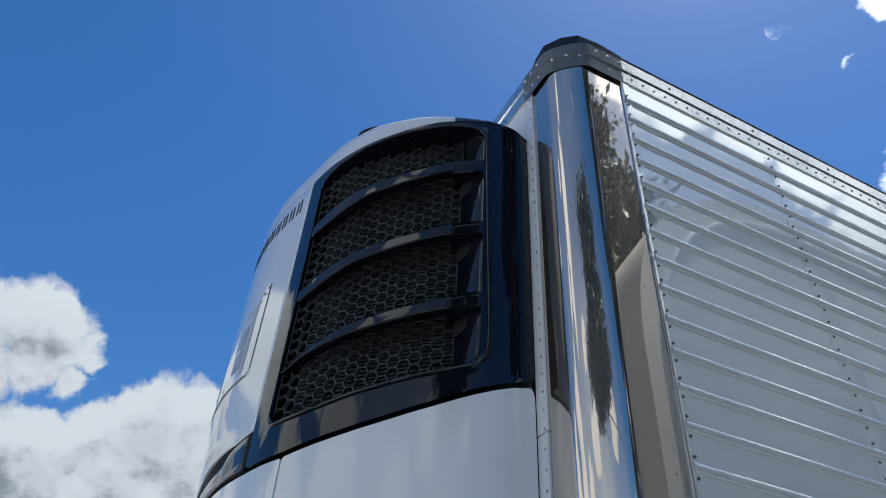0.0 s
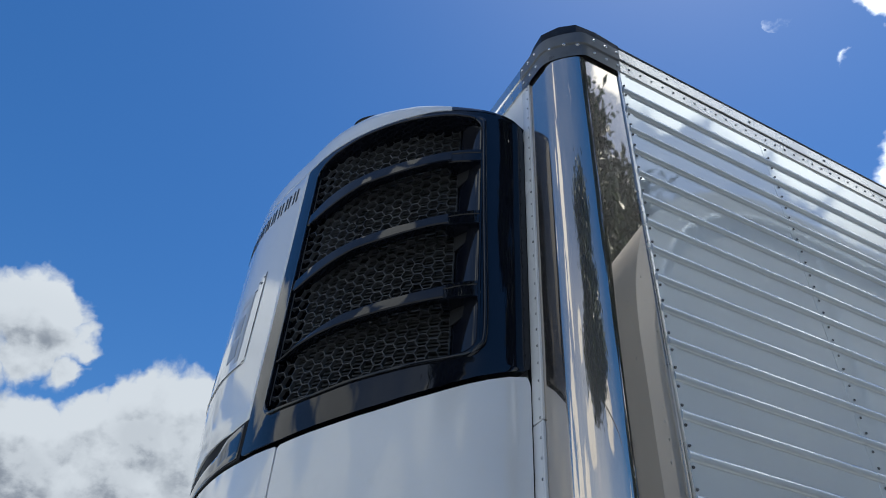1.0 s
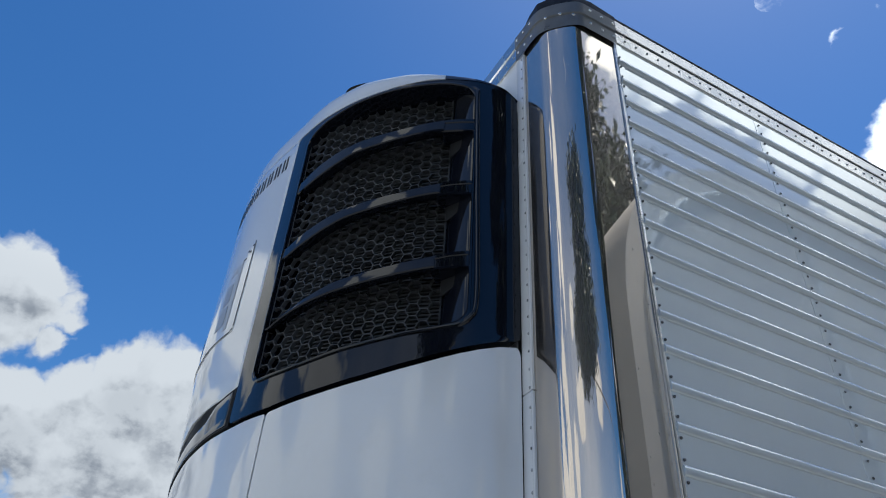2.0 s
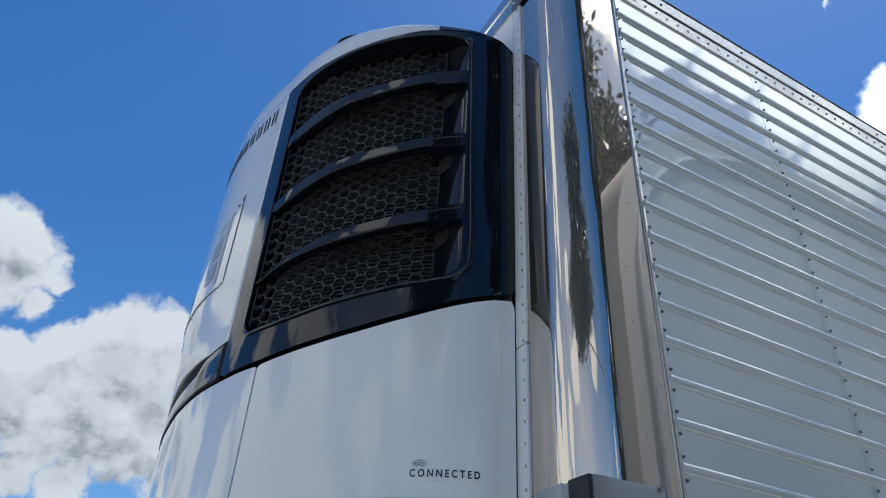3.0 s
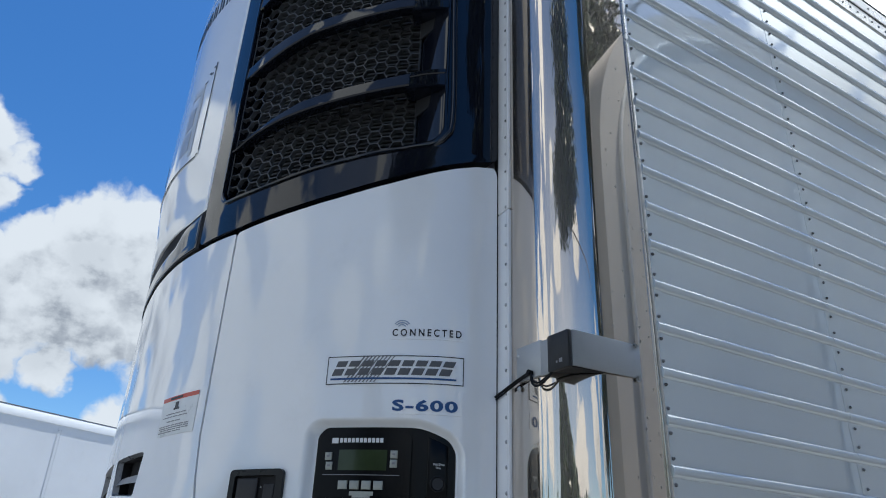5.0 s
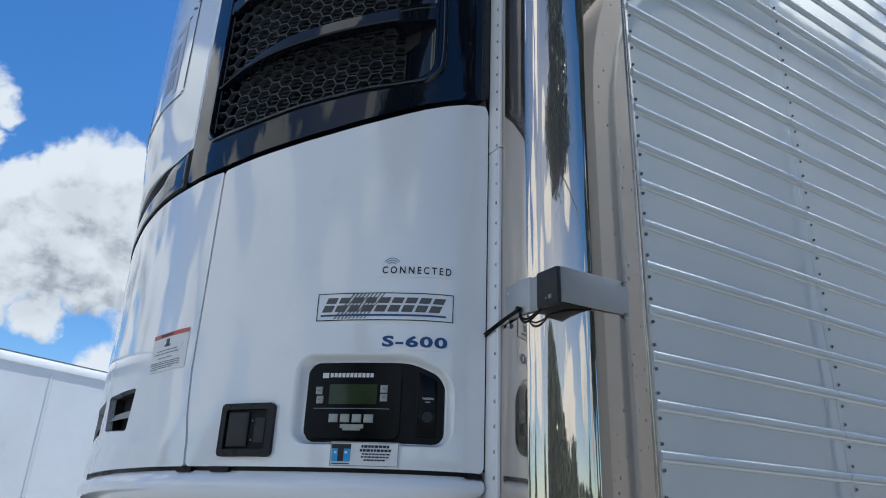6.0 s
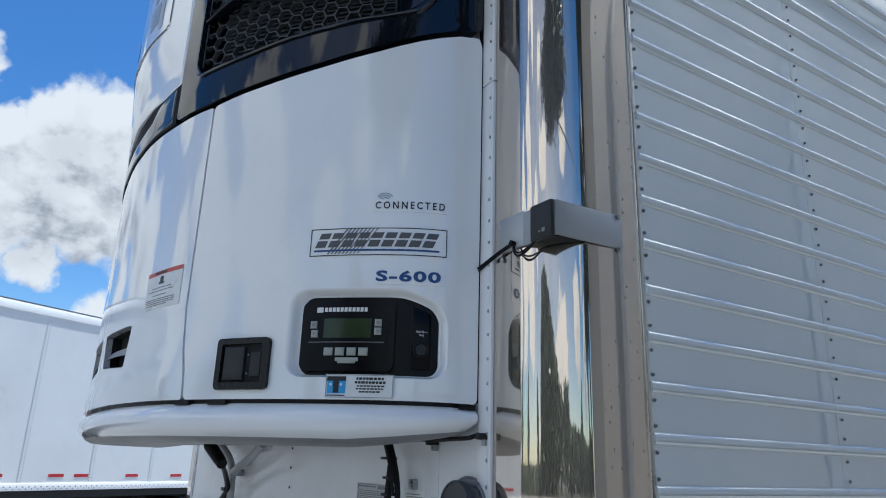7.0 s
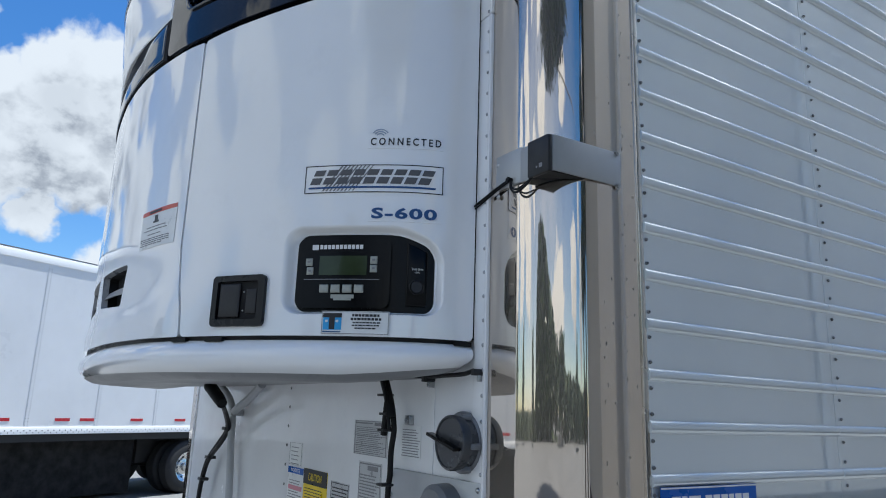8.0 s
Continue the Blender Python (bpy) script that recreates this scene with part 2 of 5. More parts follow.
M["steelblue"] = mat("grey_blue_ink", (0.30, 0.36, 0.46), 0.4, vary=0.05)
M["red"] = mat("red_orange_ink", (0.55, 0.07, 0.035), 0.35, vary=0.05)
M["tape"] = mat("red_reflective_tape", (0.50, 0.03, 0.04), 0.3, vary=0.08, scale=30)
M["yellow"] = mat("yellow_label_film", (0.80, 0.60, 0.02), 0.35, vary=0.04, scale=20)
M["pink"] = mat("pink_ink", (0.62, 0.25, 0.30), 0.4, vary=0.04)
M["screen"] = mat("lcd_glass_green", (0.030, 0.044, 0.018), 0.15, vary=0.12, scale=12, coat=0.2, ior=1.36)
M["button"] = mat("pale_grey_key", (0.36, 0.37, 0.33), 0.4, vary=0.06, scale=60)
M["whiteink"] = mat("white_ink", (0.75, 0.75, 0.75), 0.4, vary=0.02)
M["farwhite"] = mat("white_panel_weathered", (0.78, 0.785, 0.79), 0.35, vary=0.025, scale=0.8, dirt=0.06)
M["joint"] = mat("grey_joint_strip", (0.62, 0.63, 0.63), 0.4, vary=0.05)
M["tyre"] = mat("tyre_rubber", (0.022, 0.022, 0.023), 0.75, vary=0.2, scale=10, bump=0.002, bump_scale=60, dirt=0.3, dirt_col=(0.10, 0.09, 0.08))
M["rim"] = mat("polished_wheel", (0.66, 0.66, 0.65), 0.25, metal=1.0, vary=0.08, scale=12)
M["under"] = mat("black_chassis_steel", (0.020, 0.020, 0.021), 0.6, vary=0.2, scale=6)
M["concrete"] = mat("yard_asphalt", (0.125, 0.126, 0.127), 0.85, vary=0.10, scale=0.5, fine=0.25, fine_scale=35, bump=0.004, bump_scale=30, dirt=0.30, dirt_col=(0.095, 0.092, 0.088))
M["cladding"] = mat("pale_metal_cladding", (0.47, 0.455, 0.43), 0.6, vary=0.04, scale=0.6, dirt=0.15)
M["bark"] = mat("grey_brown_bark", (0.11, 0.085, 0.065), 0.85, vary=0.25, scale=8, bump=0.01, bump_scale=20)
M["leaf"] = mat("dark_green_leaves", (0.032, 0.048, 0.020), 0.5, vary=0.35, scale=0.8, fine=0.4, fine_scale=8)

# ---------------------------------------------------------------- mesh tools


def part(name, bm, material, parent=None, label="", smooth=True, kind="", category="", angle=35):
    """Links a bmesh as one mesh object under a thing or a part."""
    bmesh.ops.recalc_face_normals(bm, faces=bm.faces)
    me = bpy.data.meshes.new(name)
    if smooth:
        for f in bm.faces:
            f.smooth = True
        for e in bm.edges:
            if len(e.link_faces) == 2 and e.calc_face_angle(0) > radians(angle):
                e.smooth = False
    bm.to_mesh(me)
    bm.free()
    me.materials.append(M[material])
    ob = new(name, me)
    if parent is not None:
        ob.parent = parent
        if parent.type == "EMPTY":
            ob.matrix_parent_inverse = Matrix.Translation(-parent.location)
    return tagged(ob, label, category, "", kind)


def thing(name, place, label, category, group="", kind=""):
    ob = new(name)
    ob.location = place
    ob.empty_display_size = 0.1
    return tagged(ob, label, category, group, kind)


def box(bm, x0, x1, y0, y1, z0, z1, bevel=0.0, m=None):
    r = bmesh.ops.create_cube(bm, size=1.0)
    vs = r["verts"]
    bmesh.ops.scale(bm, vec=(x1 - x0, y1 - y0, z1 - z0), verts=vs)
    bmesh.ops.translate(bm, vec=((x0 + x1) / 2, (y0 + y1) / 2, (z0 + z1) / 2), verts=vs)
    if bevel:
        es = list({e for v in vs for e in v.link_edges})
        r = bmesh.ops.bevel(bm, geom=es, offset=bevel, segments=2, affect="EDGES", profile=0.5)
        vs = list({v for f in r["faces"] for v in f.verts} | {v for v in vs if v.is_valid})
    if m is not None:
        bmesh.ops.transform(bm, matrix=m, verts=[v for v in vs if v.is_valid])
    return bm


def tube(bm, pts, r, n=10):
    """A round bar along a polyline, closed at both ends."""
    pts = [Vector(p) for p in pts]
    rings, ref = [], None
    for i, p in enumerate(pts):
        d = (pts[min(i + 1, len(pts) - 1)] - pts[max(i - 1, 0)]).normalized()
        if ref is None:
            ref = d.orthogonal().normalized()
        ref = (ref - d * ref.dot(d)).normalized()
        side = d.cross(ref)
        rad = r[i] if isinstance(r, (list, tuple)) else r
        rings.append([bm.verts.new(p + rad * (math.cos(2 * math.pi * k / n) * ref + math.sin(2 * math.pi * k / n) * side)) for k in range(n)])
    for a, b in zip(rings, rings[1:]):
        for k in range(n):
            bm.faces.new((a[k], a[(k + 1) % n], b[(k + 1) % n], b[k]))
    bm.faces.new(rings[0]), bm.faces.new(rings[-1][::-1])
    return bm


def smooth_line(P, n=8):
    """Points of a Catmull-Rom line through P."""
    P = [np.array(p, float) for p in P]
    out = []
    for i in range(len(P) - 1):
        p0, p1, p2, p3 = P[max(i - 1, 0)], P[i], P[i + 1], P[min(i + 2, len(P) - 1)]
        for k in range(n):
            t = k / n
            out.append(0.5 * (2 * p1 + (p2 - p0) * t + (2 * p0 - 5 * p1 + 4 * p2 - p3) * t * t + (3 * p1 - p0 - 3 * p2 + p3) * t ** 3))
    out.append(P[-1])
    return out


def extrude(bm, profile, a, b, axis):
    """A prism: a closed profile of 2D points drawn along an axis from a to b. axis y: points are (x, z); x: (y, z); z: (x, y)."""
    def at(p, v):
        return {"y": (p[0], v, p[1]), "x": (v, p[0], p[1]), "z": (p[0], p[1], v)}[axis]
    A = [bm.verts.new(at(p, a)) for p in profile]
    B = [bm.verts.new(at(p, b)) for p in profile]
    n = len(profile)
    for k in range(n):
        bm.faces.new((A[k], A[(k + 1) % n], B[(k + 1) % n], B[k]))
    bm.faces.new(A[::-1]), bm.faces.new(B)
    return bm


def rivet(bm, p, normal, r=0.005, h=0.0028, n=8):
    """A low domed rivet head on a surface."""
    nrm = Vector(normal).normalized()
    u = nrm.orthogonal().normalized()
    v = nrm.cross(u)
    p = Vector(p)
    rings = []
    for rr, hh in ((1.0, -0.0005), (0.92, 0.45), (0.55, 0.9)):
        rings.append([bm.verts.new(p + r * rr * (math.cos(2 * math.pi * k / n) * u + math.sin(2 * math.pi * k / n) * v) + nrm * h * hh) for k in range(n)])
    top = bm.verts.new(p + nrm * h)
    for a, b in zip(rings, rings[1:]):
        for k in range(n):
            bm.faces.new((a[k], a[(k + 1) % n], b[(k + 1) % n], b[k]))
    for k in range(n):
        bm.faces.new((rings[-1][k], rings[-1][(k + 1) % n], top))
    return bm


def letters(text, size, spacing=1.0, shear=0.0, bold=0.0):
    """The flat outline mesh of a line of text in the built-in font, its lower left corner at the origin: vertices and faces."""
    cu = bpy.data.curves.new("letters", "FONT")
    cu.body, cu.size, cu.space_character, cu.shear, cu.offset = text, size, spacing, shear, bold
    cu.resolution_u = 3
    ob = new("letters", cu)
    bpy.context.view_layer.update()
    me = bpy.data.meshes.new_from_object(ob.evaluated_get(bpy.context.evaluated_depsgraph_get()))
    vs = [tuple(v.co) for v in me.vertices]
    fs = [tuple(p.vertices) for p in me.polygons]
    bpy.data.objects.remove(ob), bpy.data.curves.remove(cu), bpy.data.meshes.remove(me)
    x0, y0 = min(v[0] for v in vs), min(v[1] for v in vs)
    vs = [(v[0] - x0, v[1] - y0) for v in vs]
    return vs, fs, max(v[0] for v in vs), max(v[1] for v in vs)

# ---------------------------------------------------------------- ground
bm = bmesh.new()
ticks = [-600, -200, -80] + [-40 + 4 * k for k in range(21)] + [80, 200, 600]
grid = [[bm.verts.new((x, y, 0.012 * noise.noise((x * 0.15, y * 0.15, 0)) if abs(x) < 60 and abs(y) < 60 else 0)) for y in ticks] for x in ticks]
for i in range(len(ticks) - 1):
    for j in range(len(ticks) - 1):
        bm.faces.new((grid[i][j], grid[i + 1][j], grid[i + 1][j + 1], grid[i][j + 1]))
part("ground", bm, "concrete", None, "worn grey asphalt of a truck yard", kind="structure", category="ground")

# ---------------------------------------------------------------- the refrigerated trailer
XR, XL, TOP, LOW, LENGTH = 1.30, -1.40, 4.11, 1.12, 14.6
POST_X, POST_Y, BEND = 1.105, 0.238, 0.105      # where the steel corner ends on the front and on the side, and its radius
SEAM = 0.935
trailer = thing("refrigerated_trailer", (0, 7, 0), "long refrigerated trailer with ribbed aluminium sides and polished steel corners", "trailer")


def rib_z(k):
    return 1.780 + 0.1003 * (21 - k)


def side_profile(z0, z1, x, out):
    """The outline of a side sheet with its low half-round ribs, from z0 up to z1."""
    pts = [(x, z0)]
    for k in range(28, -1, -1):
        zt = rib_z(k)
        zb = zt - 0.026
        if zb < z0 + 0.01 or zt > z1 - 0.01:
            continue
        for u in range(13):
            a = math.pi * u / 12
            pts.append((x + out * 0.0095 * math.sin(a) ** 0.85, zb + (zt - zb) * (1 - math.cos(a)) / 2))
    pts.append((x, z1))
    return pts


RAIL_LOW = 3.975
edges_y = [0.247] + [SEAM + 1.2446 * k for k in range(0, 12)]
edges_y[-1] = LENGTH - 0.05
for i in range(len(edges_y) - 1):
    bm = bmesh.new()
    lift = 0.0 if i % 2 == 0 else 0.0007
    outer = side_profile(LOW + 0.12, RAIL_LOW + 0.02, XR + lift, 1)
    extrude(bm, outer + [(XR - 0.03, RAIL_LOW + 0.02), (XR - 0.03, LOW + 0.12)], edges_y[i] - (0.022 if i else 0), edges_y[i + 1] + (0.022 if lift else 0), "y")
    part("side_panel", bm, "alu", trailer, angle=25)
# far side, plain
bm = box(bmesh.new(), XL, XL + 0.03, 0.2, LENGTH - 0.05, LOW + 0.12, RAIL_LOW + 0.02)
part("side_panel", bm, "alu", trailer)
bm = box(bmesh.new(), XL + 0.02, XR - 0.02, 0.1, LENGTH - 0.03, TOP - 0.035, TOP - 0.012)
part("roof", bm, "alu", trailer)
bm = box(bmesh.new(), XL + 0.02, XR - 0.02, 0.05, LENGTH - 0.03, LOW, LOW + 0.1)
part("floor_pan", bm, "under", trailer)
bm = box(bmesh.new(), XL + 0.01, XR - 0.01, LENGTH - 0.06, LENGTH, LOW, TOP - 0.02)
part("rear_wall", bm, "wall", trailer)

# front wall: three sheets with lap joints
for x0, x1, lift in ((XL + 0.19, 0.030, 0.0), (0.015, 0.914, 0.002), (0.908, POST_X + 0.006, 0.0)):
    bm = box(bmesh.new(), x0, x1, -lift, 0.03, LOW, RAIL_LOW + 0.01)
    part("front_panel", bm, "wall", trailer)
# riveted edge strip of the front wall, made of two lengths
for z0, z1 in ((LOW, 2.664), (2.668, 3.955)):
    bm = box(bmesh.new(), 1.0650, POST_X, -0.006, 0.0, z0, z1, 0.0012)
    part("edge_strip", bm, "wall", trailer)
    bm = box(bmesh.new(), POST_X - 0.002, POST_X + 0.006, -0.0085, 0.0, z0, z1, 0.0015)
    part("edge_bead", bm, "wall", trailer)
bm = box(bmesh.new(), XL + 0.18, XL + 0.205, -0.006, 0.0, LOW, 3.955, 0.0012)
part("edge_strip", bm, "wall", trailer)


def bend_turn(u):
    """Degrees turned at the share u of the corner's arc: a bend, a nearly flat face, a tighter bend."""
    return float(np.interp(u, [0, 0.30, 0.80, 1], [0, 38, 54, 90]))


def post_line(x_front, y_side, r, x=XR, inset=0.0, n=40, mirror=False):
    """The outline of a corner post in plan, from its front edge round to its side edge."""
    steps = [radians(bend_turn((k + 0.5) / n)) for k in range(n)]
    size = (r - inset) / sum(math.cos(a) for a in steps)
    pts = [(x_front, inset), (x - r, inset)]
    for a in steps:
        pts.append((pts[-1][0] + size * math.cos(a), pts[-1][1] + size * math.sin(a)))
    pts += [(x - inset, y_side)]
    if mirror:
        pts = [((XR + XL) - p[0], p[1]) for p in pts]
    return pts


def corner_post(mirror):
    bm = bmesh.new()
    out, inn = post_line(POST_X, POST_Y, BEND, mirror=mirror), post_line(POST_X, POST_Y, BEND, inset=0.006, mirror=mirror)
    prof = out + inn[::-1]
    extrude(bm, prof, LOW, 3.975, "z")
    return part("corner_post", bm, "chrome", trailer, "polished stainless steel corner with faint scuffs", angle=20)


post = corner_post(False)
corner_post(True)


def scuffs():
    """Small dents and rub marks in loose upright rows on the polished corner."""
    rnd = random.Random(12)
    bm = bmesh.new()
    for y in (0.118, 0.138, 0.158, 0.196, 0.222):
        z = 1.4 + rnd.random() * 0.1
        while z < 3.2:
            h, w = rnd.uniform(0.003, 0.008), rnd.uniform(0.0006, 0.0013)
            if rnd.random() < 0.32:
                yy = y + rnd.gauss(0, 0.003)
                box(bm, XR - 0.001, XR + 0.0003, yy - w, yy + w, z, z + h)
            z += rnd.uniform(0.02, 0.06)
    part("scuff_marks", bm, "scuff", post, kind="stuff")


scuffs()
# trim strip between post and ribbed side, with its bead
bm = box(bmesh.new(), XR - 0.004, XR + 0.0045, POST_Y - 0.004, POST_Y + 0.009, LOW, 3.972, 0.0015)
part("post_trim", bm, "rail", trailer)
bm = box(bmesh.new(), XR - 0.004, XR + 0.0022, POST_Y + 0.009, POST_Y + 0.034, LOW + 0.1, 3.972)
part("post_flange", bm, "alu", trailer)


def corner_cap():
    base = post_line(1.070, 0.252, BEND + 0.02, x=XR + 0.006, inset=-0.004)
    base = [(p[0], p[1] - 0.006) for p in base]
    bm = bmesh.new()
    rows = []
    for z, push in ((3.957, 0.0), (4.022, 0.0), (4.026, 0.005), (4.085, 0.005), (4.098, -0.008)):
        row = []
        for i, (x, y) in enumerate(base):
            a, b = Vector(base[max(i - 1, 0)]), Vector(base[min(i + 1, len(base) - 1)])
            t = (b - a).normalized()
            nx, ny = t.y, -t.x
            row.append(bm.verts.new((x + nx * push, y + ny * push, z)))
        rows.append(row)
    rows.append([bm.verts.new((x * 0.86 + 0.05, y * 0.4 + 0.16, 4.10)) for x, y in base])
    for a, b in zip(rows, rows[1:]):
        for k in range(len(a) - 1):
            bm.faces.new((a[k], a[k + 1], b[k + 1], b[k]))
    cap = part("corner_cap", bm, "cap", trailer, "dull grey steel corner cap with bright rivets", angle=25)
    # dark weather flap standing over the cap
    bm = bmesh.new()
    pts = [(1.120, -0.013), (1.160, -0.013), (1.205, -0.010), (1.262, 0.026), (1.302, 0.072), (1.3105, 0.15), (1.3105, 0.252)]
    lo = [bm.verts.new((x, y, 4.078)) for x, y in pts]
    hi = [bm.verts.new((x - 0.003, y + 0.004, z)) for (x, y), z in zip(pts, (4.082, 4.122, 4.140, 4.142, 4.138, 4.136, 4.124))]
    back = [bm.verts.new((x * 0.9 + 0.03, y * 0.6 + 0.1, 4.088)) for x, y in pts]
    for a, b in ((lo, hi), (hi, back)):
        for k in range(len(a) - 1):
            bm.faces.new((a[k], a[k + 1], b[k + 1], b[k]))
    part("cap_cover", bm, "rubber", cap, "black cover over the corner cap", angle=20)
    bm = bmesh.new()
    for z in (3.988, 4.056):
        for x, y, nn in ((1.085, -0.0105, (0, -1, 0)), (1.125, -0.0105, (0, -1, 0)), (1.165, -0.0105, (0, -1, 0)), (1.3105, 0.135, (1, 0, 0)), (1.3105, 0.185, (1, 0, 0)), (1.3105, 0.235, (1, 0, 0))):
            p = 0.005 if z > 4.03 else 0
            rivet(bm, (x + nn[0] * p, y + nn[1] * p, z + 0.004), nn, 0.0062, 0.004)
    for a in (25, 50, 72):
        a = radians(a)
        rivet(bm, (XR - BEND + (BEND + 0.0115) * math.sin(a), BEND - (BEND + 0.0175) * math.cos(a), 4.0), (math.sin(a), -math.cos(a), 0), 0.0062, 0.004)
    part("rivets", bm, "rim", cap, kind="stuff")


corner_cap()


def top_rails():
    # side rail: lower flange, step, upper flange, rolled edge
    prof = [(XR - 0.02, RAIL_LOW), (XR + 0.006, RAIL_LOW), (XR + 0.006, 4.036), (XR + 0.011, 4.041), (XR + 0.011, 4.096), (XR + 0.004, 4.104), (XR + 0.004, 4.112), (XR - 0.02, 4.116), (XR - 0.05, 4.10)]
    bm = extrude(bmesh.new(), prof, 0.250, LENGTH - 0.02, "y")
    rail = part("top_rail", bm, "rail", trailer, "bright riveted aluminium roof rail", angle=20)
    bm = bmesh.new()
    y = 0.29
    while y < 4.6:
        rivet(bm, (XR + 0.006, y, 4.006), (1, 0, 0), 0.0046, 0.0035)
        y += 0.0508
    y = 0.47
    while y < 4.6:
        rivet(bm, (XR + 0.011, y, 4.066), (1, 0, 0), 0.0055, 0.0035)
        y += 0.41
    part("rivets", bm, "stud", rail, kind="stuff")
    for z in (4.0365, 4.0985):
        bm = box(bmesh.new(), XR + 0.001, XR + 0.0085 + (0.004 if z > 4.05 else 0), 0.252, LENGTH - 0.03, z, z + 0.004)
        part("rail_groove", bm, "under", rail)
    bm = box(bmesh.new(), XR - 0.03, XR + 0.006, 0.252, LENGTH - 0.03, 4.113, 4.121)
    part("roof_edge", bm, "under", rail)
    bm = extrude(bmesh.new(), [(XR + XL - p[0], p[1]) for p in prof], 0.25, LENGTH - 0.02, "y")
    part("top_rail", bm, "rail", trailer)
    prof = [(0.02, 3.975), (-0.006, 3.975), (-0.006, 4.036), (-0.010, 4.041), (-0.010, 4.09), (-0.003, 4.1), (-0.003, 4.11), (0.05, 4.10)]
    bm = extrude(bmesh.new(), prof, XL + 0.18, 1.071, "x")
    rail = part("front_rail", bm, "rail", trailer, "aluminium roof rail across the front", angle=20)
    bm = bmesh.new()
    x = 1.05
    while x > -1.2:
        rivet(bm, (x, -0.006, 4.003), (0, -1, 0), 0.0045, 0.0025)
        x -= 0.0508
    part("rivets", bm, "rivet", rail, kind="stuff")
    # bottom rail of the side
    bm = extrude(bmesh.new(), [(XR - 0.02, LOW - 0.03), (XR + 0.006, LOW - 0.03), (XR + 0.006, LOW + 0.14), (XR - 0.02, LOW + 0.14)], 0.24, LENGTH - 0.02, "y")
    part("bottom_rail", bm, "rail", trailer)
    bm = extrude(bmesh.new(), [(XL + 0.02, LOW - 0.03), (XL - 0.006, LOW - 0.03), (XL - 0.006, LOW + 0.14), (XL + 0.02, LOW + 0.14)], 0.24, LENGTH - 0.02, "y")
    part("bottom_rail", bm, "rail", trailer)


top_rails()


def trailer_rivets():
    bm = bmesh.new()
    z = 1.16
    while z < 3.95:      # edge strip of the front wall
        rivet(bm, (1.0985, -0.006, z), (0, -1, 0), 0.0042, 0.003)
        rivet(bm, (XL + 0.192, -0.006, z), (0, -1, 0), 0.0042, 0.003)
        z += 0.0505
    part("rivets", bm, "rivet", trailer, kind="stuff")
    bm = bmesh.new()
    for k in range(27, -1, -1):      # along the post, one over and one under each rib
        for dz in (0.0115, -0.0390):
            if rib_z(k) + dz < 3.96:
                rivet(bm, (XR + 0.0022, POST_Y + 0.017, rib_z(k) + dz), (1, 0, 0), 0.0042, 0.0050)
    part("rivets", bm, "stud", trailer, kind="stuff")
    bm = bmesh.new()
    for y in (SEAM, SEAM + 1.2446):
        z = rib_z(27) + 0.015
        while z < 3.95:
            for dz in (0.0, 0.046):
                rivet(bm, (XR + 0.0016, y, z + dz), (1, 0, 0), 0.0042, 0.0040)
            z += 0.1003
    part("rivets", bm, "stud", trailer, kind="stuff")
    bm = bmesh.new()
    z = 1.3
    while z < 1.92:
        rivet(bm, (0.0225, -0.002, z), (0, -1, 0), 0.005, 0.003)
        z += 0.06
    part("rivets", bm, "stud", trailer, kind="stuff")


trailer_rivets()
# landing legs, axles and wheels carry the box


def wheel(parent, x, y, side, r=0.5, w=0.28):
    """A road wheel on its axle: tyre with a dished rim."""
    bm = bmesh.new()
    prof = [(r * 0.58, -w / 2), (r * 0.80, -w / 2 - 0.01), (r * 0.95, -w / 2 + 0.02), (r, -w * 0.32), (r, w * 0.32), (r * 0.95, w / 2 - 0.02), (r * 0.80, w / 2 + 0.01), (r * 0.58, w / 2)]
    n = 40
    rows = [[bm.verts.new((x + side * h, y + q * math.cos(2 * math.pi * k / n), r + 0.006 + q * math.sin(2 * math.pi * k / n))) for q, h in prof] for k in range(n)]
    for k in range(n):
        for j in range(len(prof) - 1):
            bm.faces.new((rows[k][j], rows[k][j + 1], rows[(k + 1) % n][j + 1], rows[(k + 1) % n][j]))
    tyre = part("tyre", bm, "tyre", parent)
    bm = bmesh.new()
    prof = [(r * 0.60, w / 2), (r * 0.56, w / 2 - 0.03), (r * 0.50, w / 2 - 0.04), (r * 0.30, w / 2 - 0.10), (r * 0.17, w / 2 - 0.09), (r * 0.16, w / 2 - 0.02), (r * 0.05, w / 2 + 0.0)]
    rows = [[bm.verts.new((x + side * h, y + q * math.cos(2 * math.pi * k / n), r + 0.006 + q * math.sin(2 * math.pi * k / n))) for q, h in prof] for k in range(n)]
    for k in range(n):
        for j in range(len(prof) - 1):
            bm.faces.new((rows[k][j], rows[k][j + 1], rows[(k + 1) % n][j + 1], rows[(k + 1) % n][j]))
    bm.faces.new([rows[k][-1] for k in range(n)])
    part("rim", bm, "rim", tyre, "bright dished metal rim")
    for k in range(10):
        a = 2 * math.pi * k / 10
        q = r * 0.40
        rr = 0.024
        bm = tube(bmesh.new(), [(x + side * (w / 2 - 0.075), y + q * math.cos(a), r + q * math.sin(a)), (x + side * (w / 2 - 0.06), y + q * math.cos(a), r + q * math.sin(a))], rr, 8)
        part("hand_hole", bm, "under", tyre)
    return tyre


